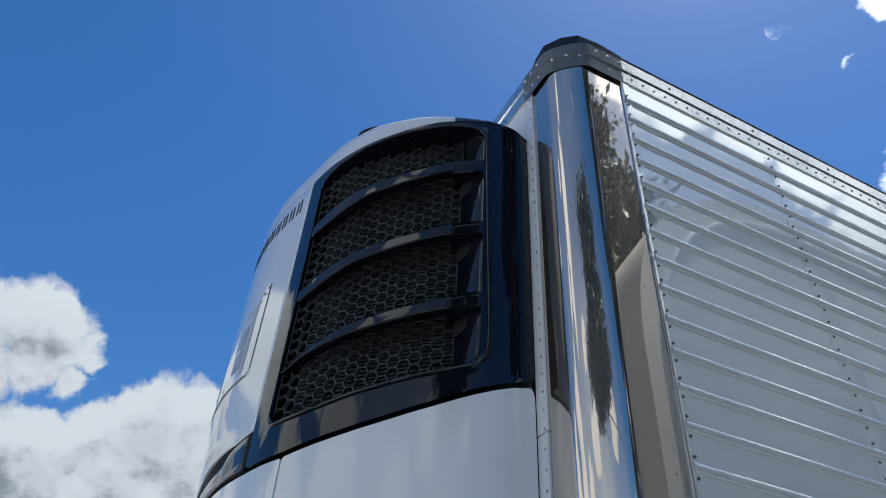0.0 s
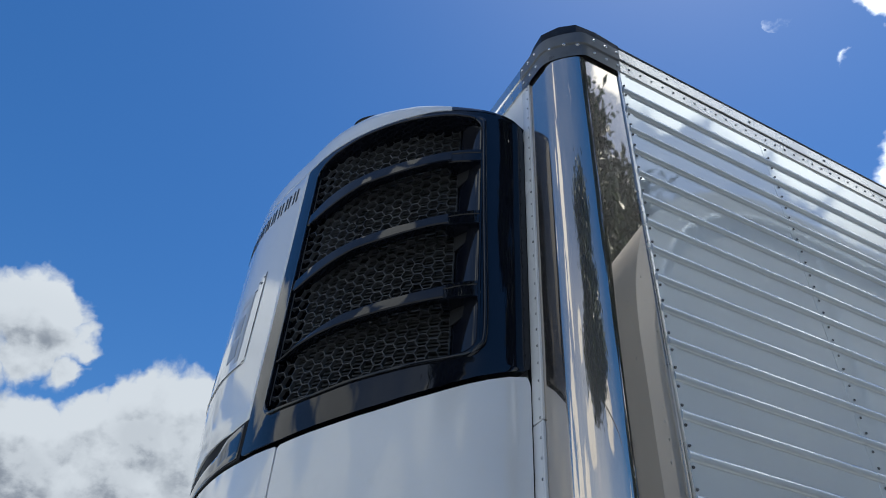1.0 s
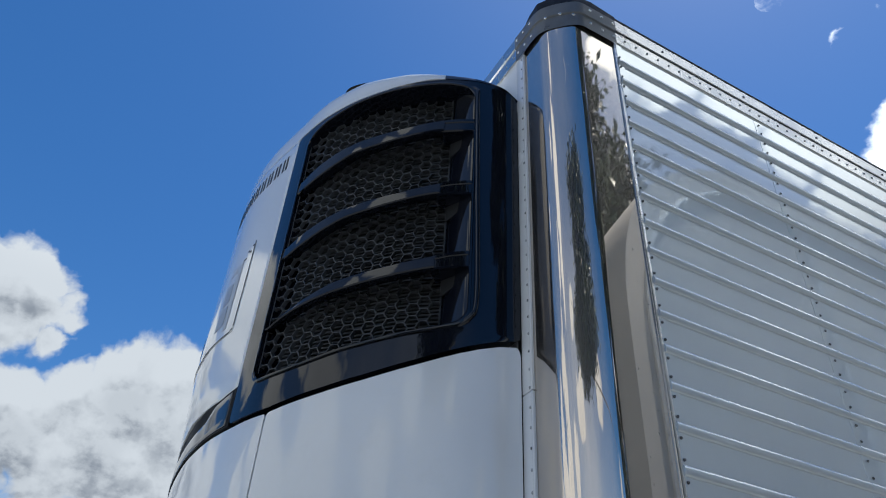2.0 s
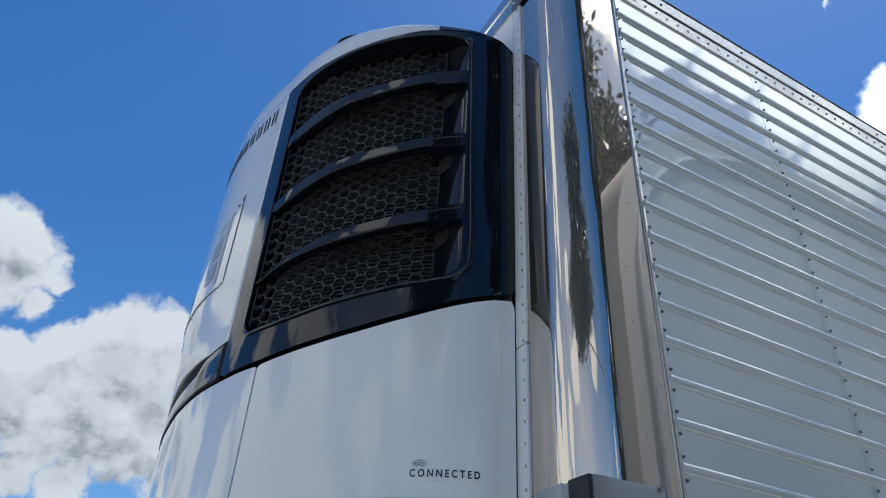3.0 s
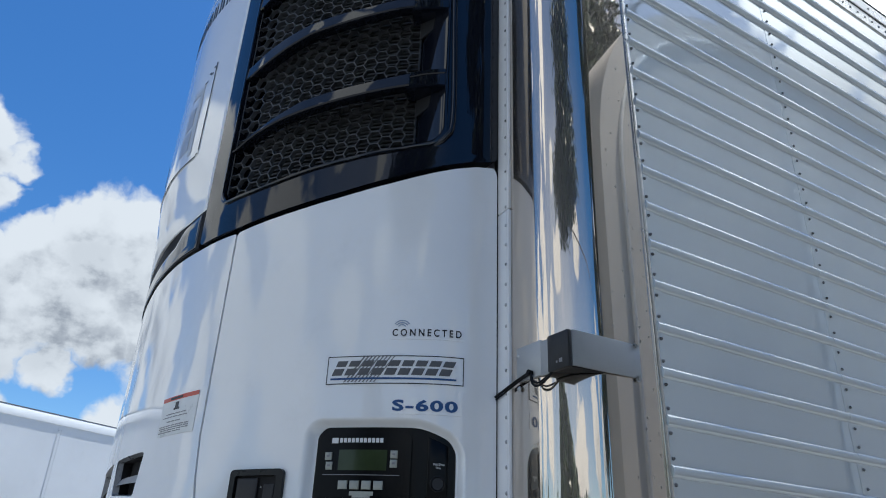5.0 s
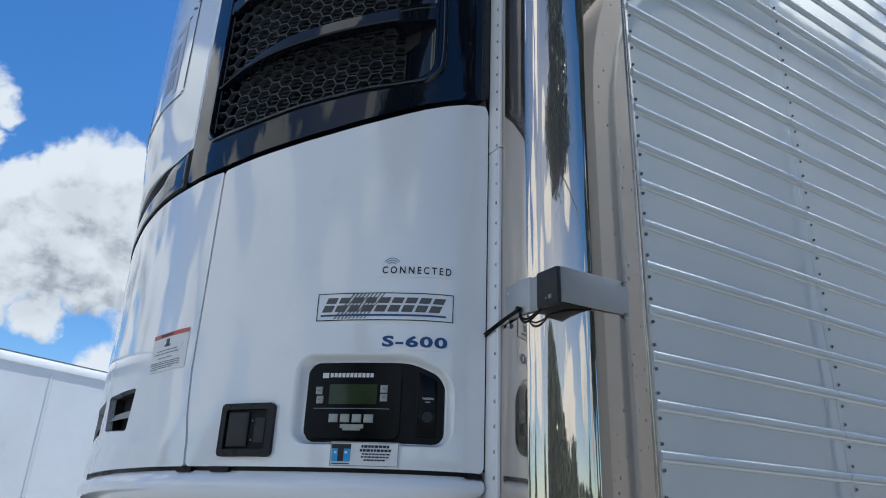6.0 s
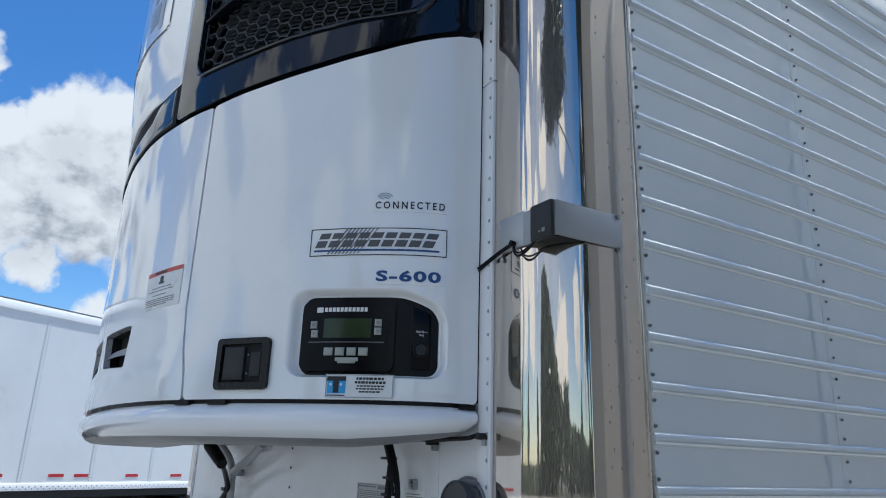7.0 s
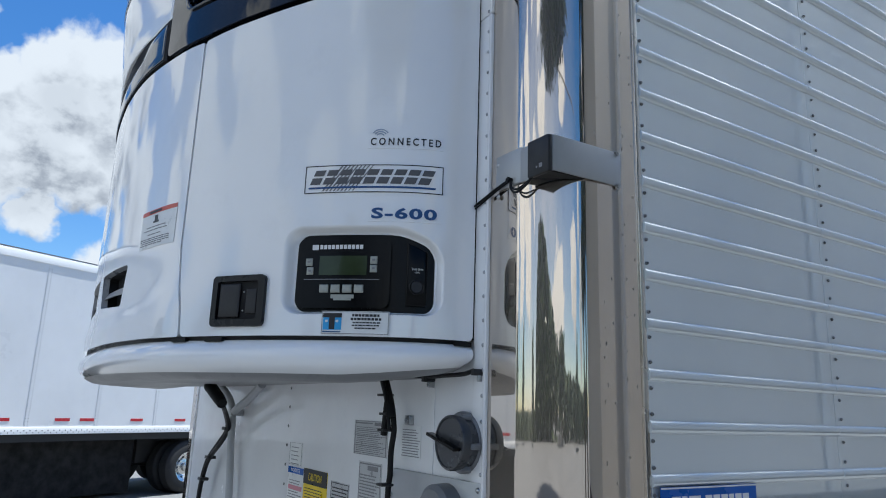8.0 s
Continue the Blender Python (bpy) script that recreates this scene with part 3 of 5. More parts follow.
def running_gear(parent, x_left, x_right, y_axles, y_legs):
    for y in y_axles:
        bm = tube(bmesh.new(), [(x_left + 0.2, y, 0.506), (x_right - 0.2, y, 0.506)], 0.065)
        part("axle", bm, "under", parent)
        for side, x in ((1, x_right - 0.15), (-1, x_left + 0.15), (-1, x_right - 0.50), (1, x_left + 0.50)):
            wheel(parent, x, y, side)
    if y_axles:
        for x in (x_left + 0.75, x_right - 0.75):
            bm = box(bmesh.new(), x - 0.05, x + 0.05, y_axles[0] - 0.7, y_axles[-1] + 0.7, 0.57, 1.12, 0.01)
            part("bogie_rail", bm, "under", parent)
    for x in (x_left + 0.55, x_right - 0.55) if y_legs is not None else ():
        bm = box(bmesh.new(), x - 0.06, x + 0.06, y_legs - 0.06, y_legs + 0.06, 0.02, 1.12, 0.008)
        box(bm, x - 0.13, x + 0.13, y_legs - 0.13, y_legs + 0.13, 0.0, 0.025, 0.004)
        part("landing_leg", bm, "under", parent)


running_gear(trailer, XL, XR, (11.6, 12.9), 2.7)

# ---------------------------------------------------------------- the refrigeration unit
XC = -0.03
HALF = [(1.066, 0), (1.062, -.07), (1.03, -.15), (.96, -.245), (.87, -.335), (.76, -.42), (.64, -.49), (.5, -.545), (.3, -.585), (.1, -.6)]
PLAN = np.array(smooth_line(HALF + [(2 * XC - x, y) for x, y in HALF[::-1]], 10))
ARC = np.r_[0, np.cumsum(np.hypot(*np.diff(PLAN, axis=0).T))]
ARC_END = float(ARC[-1])
_t = np.gradient(PLAN, ARC, axis=0)
NORM = np.stack([-_t[:, 1], _t[:, 0]], 1)
NORM = NORM / np.hypot(*NORM.T)[:, None]
if NORM[len(NORM) // 2][1] > 0:
    NORM = -NORM
MID = ARC_END / 2
ROOF_IN = 0.20


def top_z(s):
    """Height of the unit's upper front edge along its outline."""
    s = min(s, ARC_END - s)
    return float(np.interp(s, [0, .05, .13, .23, .31, .48, .6, .76, 1.0, 1.4], [3.745, 3.78, 3.797, 3.818, 3.838, 3.852, 3.865, 3.874, 3.885, 3.89]))


def roof_z(s):
    """Height of the crown of the roof cowl, behind its rounded front."""
    return float(np.interp(min(s, ARC_END - s), [0, .1, .2, .3, .4, .6, .8, 1.0, 1.2], [3.770, 3.815, 3.86, 3.905, 3.96, 4.03, 4.05, 4.06, 4.07]))


def cap_z(s):
    """Where the white cowl takes over from the black surround."""
    s = min(s, ARC_END - s)
    return top_z(s) - float(np.interp(s, [.0, .25, .45, .6, .75, .88, 1.0], [0.0, .004, .014, .026, .034, .040, .04]))


def bow(s):
    """How far the white front panel stands out of the surround."""
    u = min(1, max(0, (min(s, ARC_END - s) - TRIM_R) / 0.40))
    return 0.003 + 0.035 * u * u * (3 - 2 * u)


def bow_low(s, z):
    """The bow of the front panel, running out towards its lower edge."""
    u = min(1, max(0, (z - 2.78) / 0.32))
    return 0.003 + (bow(s) - 0.003) * u * (2 - u)


def panel_foot(s):
    """Lower edge of the white front panel, over the air slot."""
    return float(np.interp(min(s, ARC_END - s), [0, .93, 1.05, 1.15, 1.35, 1.5], [2.80, 2.80, 2.797, 2.808, 2.822, 2.836]))


def insert_top(s):
    """Upper edge of the gloss insert under the air slot."""
    return float(np.interp(min(s, ARC_END - s), [0, .95, 1.085, 1.15, 1.36, 1.5], [2.792, 2.792, 2.786, 2.758, 2.768, 2.776]))


TRIM_R = 0.925


def seam_z(s):
    """Height of the joint between the lower doors and the black trim."""
    s = min(s, ARC_END - s)
    return float(np.interp(s, [0, .026, .06, .139, .265, .397, .542, .736, .915, 1.4], [2.806, 2.803, 2.793, 2.771, 2.737, 2.709, 2.688, 2.668, 2.672, 2.70]))


def on_unit(s, z, off=0.0):
    """A point of the unit's skin: s along its outline from the right, z up, off metres out of it."""
    x, y = np.interp(s, ARC, PLAN[:, 0]), np.interp(s, ARC, PLAN[:, 1])
    nx, ny = np.interp(s, ARC, NORM[:, 0]), np.interp(s, ARC, NORM[:, 1])
    if z < 2.12:      # the doors swell a little towards their feet, under a soft crease
        e = min(s, ARC_END - s)
        foot = float(np.interp(e, [.55, .72, .888, 1.161, 1.3], [2.10, 2.066, 2.030, 2.012, 2.012]))
        u, v = min(1, max(0, (foot - z) / 0.055)), min(1, max(0, (e - 0.60) / 0.15))
        off += 0.007 * u * u * (3 - 2 * u) * v * v * (3 - 2 * v)
    return Vector((x + nx * off, y + ny * off, z))


def lim(v, s):
    return v(s) if callable(v) else v


def skin(bm, s0, s1, z0, z1, off, thick, ns=24, nz=4, edge=0.0, off_sz=None):
    """A curved sheet on the unit between two places of its outline and two heights (numbers or functions of s)."""
    e = edge
    S = [s0] + ([s0 + e * 0.3, s0 + e] if e else []) + [s0 + e + (s1 - s0 - 2 * e) * k / ns for k in range(1, ns)] + ([s1 - e, s1 - e * 0.3] if e else []) + [s1]
    Q = [0.0] + ([0.3 * e, e] if e else [])

    def drop(d):
        return -(e * 0.6 * (1 - min(1, d / e)) ** 2 if e else 0)
    outer, inner = [], []
    for s in S:
        lo, hi = lim(z0, s), lim(z1, s)
        Z = [lo + q for q in Q] + [lo + e + (hi - lo - 2 * e) * k / nz for k in range(1, nz)] + [hi - q for q in Q[::-1]]
        o = lim(off, s)
        O = [off_sz(s, z) if off_sz else o for z in Z]
        outer.append([bm.verts.new(on_unit(s, z, o + min(drop(min(s - s0, s1 - s)), drop(min(z - lo, hi - z))))) for z, o in zip(Z, O)])
        inner.append([bm.verts.new(on_unit(s, z, o - thick)) for z, o in zip(Z, O)])
    n, m = len(S), len(outer[0])
    for i in range(n - 1):
        for j in range(m - 1):
            bm.faces.new((outer[i][j], outer[i + 1][j], outer[i + 1][j + 1], outer[i][j + 1]))
            bm.faces.new((inner[i][j], inner[i][j + 1], inner[i + 1][j + 1], inner[i + 1][j]))
    for i in range(n - 1):
        for j in (0, m - 1):
            bm.faces.new((outer[i][j], inner[i][j], inner[i + 1][j], outer[i + 1][j]))
    for j in range(m - 1):
        for i in (0, n - 1):
            bm.faces.new((outer[i][j], outer[i][j + 1], inner[i][j + 1], inner[i][j]))
    return bm


def round_box(s0, s1, z0, z1, r, n=10, side=14):
    """A closed loop of (s, z): a rectangle with rounded corners, whose lower and upper edges may be functions of s. Starts at the lower s0 corner."""
    pts = []

    def corner(cs, cz, a0):
        for k in range(n + 1):
            a = a0 + math.pi / 2 * k / n
            pts.append((cs + r * math.cos(a), cz + r * math.sin(a)))

    def run(p, q):
        for k in range(1, side):
            u = k / side
            pts.append((p[0] + (q[0] - p[0]) * u, p[1] + (q[1] - p[1]) * u))
    corner(0, 0, math.pi), run((r * 0, -r), (1, -r)), corner(1, 0, -math.pi / 2), run((1 + r, 0), (1 + r, 1)), corner(1, 1, 0), run((1, 1 + r), (0, 1 + r)), corner(0, 1, math.pi / 2), run((-r, 1), (-r, 0))
    out = []
    for a, b in pts:
        # a and b: 0..1 are the inner rectangle's corners, beyond them the round
        s = s0 + r + (s1 - s0 - 2 * r) * min(1, max(0, a)) + (a if a < 0 else max(0, a - 1))
        lo, hi = lim(z0, s) + r, lim(z1, s) - r
        out.append((s, lo + (hi - lo) * min(1, max(0, b)) + (b if b < 0 else max(0, b - 1))))
    return out


def ring_panel(bm, outer, inner, off, thick, rings=8, lip=0.0, lip_out=0.0, deep=0.0):
    """A sheet between two loops of (s, z) with as many points each; the hole's wall runs deep metres inwards."""
    n = len(outer)
    rows = []
    rows.append([bm.verts.new(on_unit(s, z, off - thick)) for s, z in outer])
    for k in range(rings + 1):
        u = k / rings
        rows.append([bm.verts.new(on_unit(a[0] + (b[0] - a[0]) * u, a[1] + (b[1] - a[1]) * u, off)) for a, b in zip(outer, inner)])
    cs, cz = sum(p[0] for p in inner) / n, sum(p[1] for p in inner) / n
    if lip:
        for q, h in ((0.0, lip_out * 0.8), (0.35, lip_out), (0.75, lip_out), (1.0, lip_out * 0.5)):
            rows.append([bm.verts.new(on_unit(s + math.copysign(min(lip * q, abs(cs - s)), cs - s) * min(1, abs(cs - s) * 12), z + math.copysign(lip * q, cz - z) * min(1, abs(cz - z) * 12), off + h)) for s, z in inner])
    for k in range(1, 4):
        rows.append([bm.verts.new(on_unit(s + (cs - s) * 0.02 * (1 if lip else 0), z + (cz - z) * 0.02 * (1 if lip else 0), off - max(lim(deep, s), 0.012 if callable(deep) else thick) * k / 3)) for s, z in inner])
    for a, b in zip(rows, rows[1:]):
        for k in range(n):
            bm.faces.new((a[k], a[(k + 1) % n], b[(k + 1) % n], b[k]))
    return bm


unit = thing("refrigeration_unit", (XC, -0.3, 1.82), "white and gloss-black transport refrigeration unit bolted on the trailer's front wall", "refrigeration unit")
# inner body, dark
bm = skin(bmesh.new(), 0.006, ARC_END - 0.006, 1.90, lambda s: top_z(s) - 0.02, -0.17, 0.02, 90, 6)
part("inner_body", bm, "void", unit)


def door_top(s):
    z = seam_z(s) - 0.006
    d = s - 0.009
    if d < 0.022:
        z -= 0.022 - math.sqrt(max(0, 0.022 ** 2 - (0.022 - max(d, 0)) ** 2))
    return z


PANEL = dict(s0=0.102, s1=0.408, z0=1.982, z1=2.138)
DOOR_L = 0.728


def panel_top(s):
    """The upper edge of the control recess drops towards its outer end."""
    return PANEL["z1"] - (0.0 if s > 0.19 else 0.028 * ((0.19 - s) / 0.085) ** 1.5)




def joint_bend(loop):
    """The upright joint between service door and front door steps towards the wall at its foot."""
    return [(s + float(np.interp(z, [1.92, 1.965, 2.005, 2.035, 2.06, 2.13], [-.035, -.031, -.028, -.016, -.009, 0])), z) if abs(s - DOOR_L) < 0.03 else (s, z) for s, z in loop]


door_loop = joint_bend(round_box(0.009, DOOR_L, 1.926, door_top, 0.012))
hole_loop = round_box(PANEL["s0"] - 0.005, PANEL["s1"] - 0.004, PANEL["z0"] - 0.005, lambda s: panel_top(s) + 0.004, 0.026)
scoop_loop = round_box(PANEL["s0"] - 0.022, PANEL["s1"] + 0.022, PANEL["z0"] - 0.012, lambda s: panel_top(s) + 0.021, 0.040)
bm = ring_panel(bmesh.new(), door_loop, scoop_loop, 0.0, 0.018, rings=16, deep=0.0)
door = part("service_door", bm, "white", unit, "glossy white curved service door")


def scoop():
    """The dished rim that falls from the door's face into the control recess."""
    bm = bmesh.new()
    rows = []
    for k in range(9):
        u = k / 8
        rows.append([bm.verts.new(on_unit(a[0] + (b[0] - a[0]) * u, a[1] + (b[1] - a[1]) * u, -0.018 * u * u * (3 - 2 * u) + 0.0003)) for a, b in zip(scoop_loop, hole_loop)])
    for o in (-0.020, -0.045):
        rows.append([bm.verts.new(on_unit(s, z, o)) for s, z in hole_loop])
    n = len(hole_loop)
    for a, b in zip(rows, rows[1:]):
        for k in range(n):
            bm.faces.new((a[k], a[(k + 1) % n], b[(k + 1) % n], b[k]))
    part("recess_rim", bm, "white", door)


scoop()
# front doors
VENT = [(1.308, 2.038), (1.043, 2.020), (1.018, 2.128), (1.335, 2.136)]      # its corners, counter-clockwise from the lower one at the middle


def vent_loop(grow=0.0):
    """The slanted quadrilateral of the hand vent with small rounded corners, ordered as a loop of round_box."""
    out = []
    for a, b in round_box(0.0 - grow, 1.0 + grow, 0.0 - grow, 1.0 + grow, 0.07):
        p = [VENT[1][i] * (1 - a) * (1 - b) + VENT[0][i] * a * (1 - b) + VENT[2][i] * (1 - a) * b + VENT[3][i] * a * b for i in (0, 1)]
        out.append((p[0], p[1]))
    return out


front_doors = []
for flip_door in (False, True):
    outer = joint_bend(round_box(DOOR_L + 0.007, MID - 0.002, 1.926, lambda s: seam_z(s) - 0.006, 0.006))
    inner = vent_loop()
    if flip_door:
        outer, inner = [(ARC_END - s, z) for s, z in outer], [(ARC_END - s, z) for s, z in inner]
    bm = ring_panel(bmesh.new(), outer, inner, 0.0, 0.02, rings=22, deep=0.03)
    front_doors.append(part("front_door", bm, "white", unit, "glossy white front door with a slanted hand vent"))
bm = skin(bmesh.new(), ARC_END - DOOR_L, ARC_END - 0.016, 1.926, lambda s: seam_z(s) - 0.006, 0.0, 0.02, 30, 12, 0.006)
part("front_door", bm, "white", unit, "glossy white side door")


def sill():
    """The rounded sill under the doors, and the scuffed belly between it and the wall, coloured grey for its shade."""
    prof = [(-0.034, 1.9246)] + [(-0.0335 + 0.042 * math.cos(radians(a)), 1.884 + 0.0402 * math.sin(radians(a))) for a in range(84, -61, -12)]
    under = [(-0.0125, 1.8492), (-0.021, 1.843), (-0.036, 1.836), (-0.058, 1.834), (-0.09, 1.838), (-0.15, 1.846)]
    N = 140

    def rows_of(bm, profile):
        rows = []
        for k in range(N + 1):
            s = 0.012 + (ARC_END - 0.024) * k / N
            shrink = float(np.interp(min(s, ARC_END - s), [0.012, .022, .046, .105, .2, .29], [0.50, .62, .67, .76, .90, 1.0]))
            rows.append([bm.verts.new(on_unit(s, 1.914 + (z - 1.914) * (shrink if z < 1.914 else 1), o)) for o, z in profile])
        for a, b in zip(rows, rows[1:]):
            for j in range(len(profile) - 1):
                bm.faces.new((a[j], b[j], b[j + 1], a[j + 1]))
        return rows
    bm = bmesh.new()
    rows = rows_of(bm, prof)
    bm.faces.new(rows[0]), bm.faces.new(rows[-1])
    front = part("bottom_sill", bm, "white", unit, "rounded white sill under the doors")
    bm = bmesh.new()
    rows = rows_of(bm, under)
    # from the last row back to the wall
    wall = [bm.verts.new((r[-1].co.x, -0.001, 1.852 if abs(r[-1].co.x - XC) < 0.75 else r[-1].co.z + 0.008)) for r in rows]
    for k in range(N):
        if (rows[k][-1].co - rows[k + 1][-1].co).length > 1e-5 and rows[k][-1].co.y < -0.01:
            bm.faces.new((rows[k][-1], rows[k + 1][-1], wall[k + 1], wall[k]))
    part("belly", bm, "belly", front, "scuffed white underside, its shade put into a darker grey")


sill()
# black weather strip in the joint, with the dark drain gaps
bm = skin(bmesh.new(), 0.014, ARC_END - 0.014, 1.910, 1.934, -0.011, 0.03, 80, 2)
part("door_gasket", bm, "rubber", unit)
for s0, s1 in ((0.012, 0.05), (0.570, 0.619), (0.676, 0.720)):
    bm = skin(bmesh.new(), s0, s1, 1.9150, 1.9245, -0.0005, 0.02, 6, 2)
    part("drain_gap", bm, "rubber", unit)

# black sealing strip between the unit and the wall
bm = box(bmesh.new(), 1.050, 1.0645, -0.007, -0.001, 1.93, 3.70, 0.002)
part("wall_seal", bm, "rubber", unit)

# black upper trim with the grille opening


def open_lo(s):
    return float(np.interp(s, [.13, .185, .258, .333, .41, .493, .609, .68, .83], [2.842, 2.834, 2.821, 2.813, 2.803, 2.795, 2.779, 2.774, 2.772]))


def open_hi(s):
    return float(np.interp(s, [.14, .25, .4, .5, .62, .75, .84], [3.764, 3.802, 3.820, 3.826, 3.826, 3.812, 3.782]))


def trim_lo(s):
    return seam_z(s) + 0.009


for mirror in (False, True):
    def flip(loop):
        return [(ARC_END - s, z) for s, z in loop] if mirror else loop
    outer = flip(round_box(0.010, TRIM_R, trim_lo, lambda s: cap_z(s) - 0.002, 0.02))
    inner = flip(round_box(0.148, 0.838, open_lo, open_hi, 0.045))
    bm = ring_panel(bmesh.new(), outer, inner, 0.002, 0.06, rings=6, lip=0.009, lip_out=0.006, deep=lambda s: 0.012 if min(s, ARC_END - s) < 0.17 else 0.12)
    trim = part("grille_surround", bm, "black", unit, "gloss black moulded surround with a rounded bead", angle=30)
    if mirror:
        continue
    # the mesh lies flush at the front end and deep at the trailer end

    def mesh_off(s):
        return float(np.interp(s, [0.12, 0.24, 0.5, 0.72, 0.80, 0.84], [-0.072, -0.070, -0.066, -0.036, -0.018, -0.008]))

    def bar(bm, p, q, w, d):
        """A thin wall of the honeycomb between two (s, z) places."""
        n = 2
        ds, dz = q[0] - p[0], q[1] - p[1]
        ln = math.hypot(ds, dz)
        ps, pz = -dz / ln * w / 2, ds / ln * w / 2
        quad = []
        for s, z in (p, q):
            o = mesh_off(s)
            quad += [on_unit(s + ps, z + pz, o), on_unit(s - ps, z - pz, o), on_unit(s - ps, z - pz, o - d), on_unit(s + ps, z + pz, o - d)]
        v = [bm.verts.new(c) for c in quad]
        for a, b, c, e in ((0, 1, 5, 4), (1, 2, 6, 5), (2, 3, 7, 6), (3, 0, 4, 7)):
            bm.faces.new((v[a], v[b], v[c], v[e]))
    A = 0.0232      # cell radius
    done = set()
    bm = bmesh.new()
    col = 0
    s = 0.12
    while s < 0.86:
        z = 2.78 + (A * 0.866 if col % 2 else 0)
        while z < 3.84:
            for k in range(6):
                a0, a1 = math.pi / 3 * k, math.pi / 3 * (k + 1)
                p = (s + A * math.cos(a0), z + A * 0.98 * math.sin(a0))
                q = (s + A * math.cos(a1), z + A * 0.98 * math.sin(a1))
                key = (round((p[0] + q[0]) * 250), round((p[1] + q[1]) * 250))
                if key in done:
                    continue
                done.add(key)
                ends = [p, q] if p[0] <= q[0] else [q, p]
                if ends[1][0] < 0.240 or ends[0][0] > 0.838 or not open_lo(p[0]) - 0.045 < p[1] < open_hi(p[0]) + 0.045:
                    continue
                # cut at the frame
                cut = []
                for e in ends:
                    c = min(0.838, max(0.240, e[0]))
                    u = (c - ends[0][0]) / max(1e-6, ends[1][0] - ends[0][0])
                    cut.append((c, ends[0][1] + (ends[1][1] - ends[0][1]) * u) if c != e[0] else e)
                if math.hypot(cut[1][0] - cut[0][0], cut[1][1] - cut[0][1]) > 0.002:
                    bar(bm, cut[0], cut[1], 0.0028, 0.013)
            z += A * 2 * 0.866 * 0.98
        s += A * 1.5
        col += 1
    part("honeycomb_grille", bm, "mesh", trim, "dark honeycomb grille", smooth=False)
    # fins behind the mesh
    z = 2.80
    while z < 3.83:
        bm = bmesh.new()
        prev = None
        for k in range(15):
            s = 0.242 + 0.545 * k / 14
            o = mesh_off(s) - 0.019
            cur = [bm.verts.new(on_unit(s, z + dz, o + do)) for dz, do in ((0, 0.001), (0.0065, 0), (0.0065, -0.010), (0, -0.010))]
            if prev:
                for j in range(4):
                    bm.faces.new((prev[j], prev[(j + 1) % 4], cur[(j + 1) % 4], cur[j]))
            prev = cur
        part("louvre_fin", bm, "fins", trim, smooth=False)
        z += 0.0125
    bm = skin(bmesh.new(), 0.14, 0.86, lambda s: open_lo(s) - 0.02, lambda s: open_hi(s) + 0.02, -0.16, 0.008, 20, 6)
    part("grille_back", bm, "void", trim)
    # inner cheek at the trailer end
    bm = bmesh.new()
    rows = []
    for k in range(11):
        u = k / 10
        s = 0.150 + 0.094 * u
        o = -0.010 - 0.066 * u ** 1.25
        lo, hi = open_lo(0.16) - 0.01, open_hi(0.16) + 0.01
        rows.append([bm.verts.new(on_unit(s, lo + (hi - lo) * j / 12, o)) for j in range(13)])
    for a, b in zip(rows, rows[1:]):
        for j in range(12):
            bm.faces.new((a[j], b[j], b[j + 1], a[j + 1]))
    part("inner_cheek", bm, "black", trim)
    bm = bmesh.new()
    box(bm, -0.002, 0.002, -0.002, 0.002, open_lo(0.25), open_hi(0.25), 0, Matrix.Translation(on_unit(0.243, 0, -0.068)))
    part("grille_edge", bm, "mesh", trim)
    bm = tube(bmesh.new(), [on_unit(0.829, open_lo(0.82) + 0.02 + (open_hi(0.82) - open_lo(0.82) - 0.04) * k / 8, mesh_off(0.829) + 0.003) for k in range(9)], 0.0020, 6)
    part("grille_edge", bm, "mesh", trim)
    # round post on the trailer side of the opening
    bm = tube(bmesh.new(), smooth_line([on_unit(0.178, open_lo(0.17) + 0.000, -0.004), on_unit(0.150, open_lo(0.15) + 0.020, 0.004), on_unit(0.1330, 2.93, 0.006), on_unit(0.1400, 3.3, 0.006), on_unit(0.1470, 3.68, 0.006), on_unit(0.150, open_hi(0.15) - 0.016, 0.004), on_unit(0.178, open_hi(0.17), -0.004)], 6), 0.0075, 14)
    part("bead_post", bm, "black", trim)
    # slats: a bowed gloss face whose set-back arm and gusset run to the post at the trailer end
    SLAT_S = [0.14, 0.21, 0.28, 0.38, 0.47, 0.57, 0.66, 0.73, 0.81]
    for upper, lower in (((3.613, 3.616, 3.616, 3.610, 3.610, 3.610, 3.600, 3.584, 3.552), (3.560, 3.563, 3.567, 3.562, 3.558, 3.558, 3.536, 3.518, 3.496)),
                         ((3.345, 3.343, 3.336, 3.325, 3.322, 3.318, 3.303, 3.287, 3.262), (3.291, 3.294, 3.293, 3.284, 3.277, 3.272, 3.252, 3.233, 3.212)),
                         ((3.081, 3.075, 3.062, 3.051, 3.044, 3.036, 3.012, 2.991, 2.961), (3.023, 3.024, 3.018, 3.009, 3.002, 2.995, 2.985, 2.973, 2.950))):
        def sweep(bm, s0, s1, K, profile):
            prev = None
            for k in range(K + 1):
                s = s0 + (s1 - s0) * k / K
                cur = [bm.verts.new(on_unit(s, z, o)) for o, z in profile(s, float(np.interp(s, SLAT_S, upper)), float(np.interp(s, SLAT_S, lower)))]
                if prev:
                    for j in range(len(cur)):
                        bm.faces.new((prev[j], prev[(j + 1) % len(cur)], cur[(j + 1) % len(cur)], cur[j]))
                else:
                    bm.faces.new(cur)
                prev = cur
            bm.faces.new(prev[::-1])
            return bm

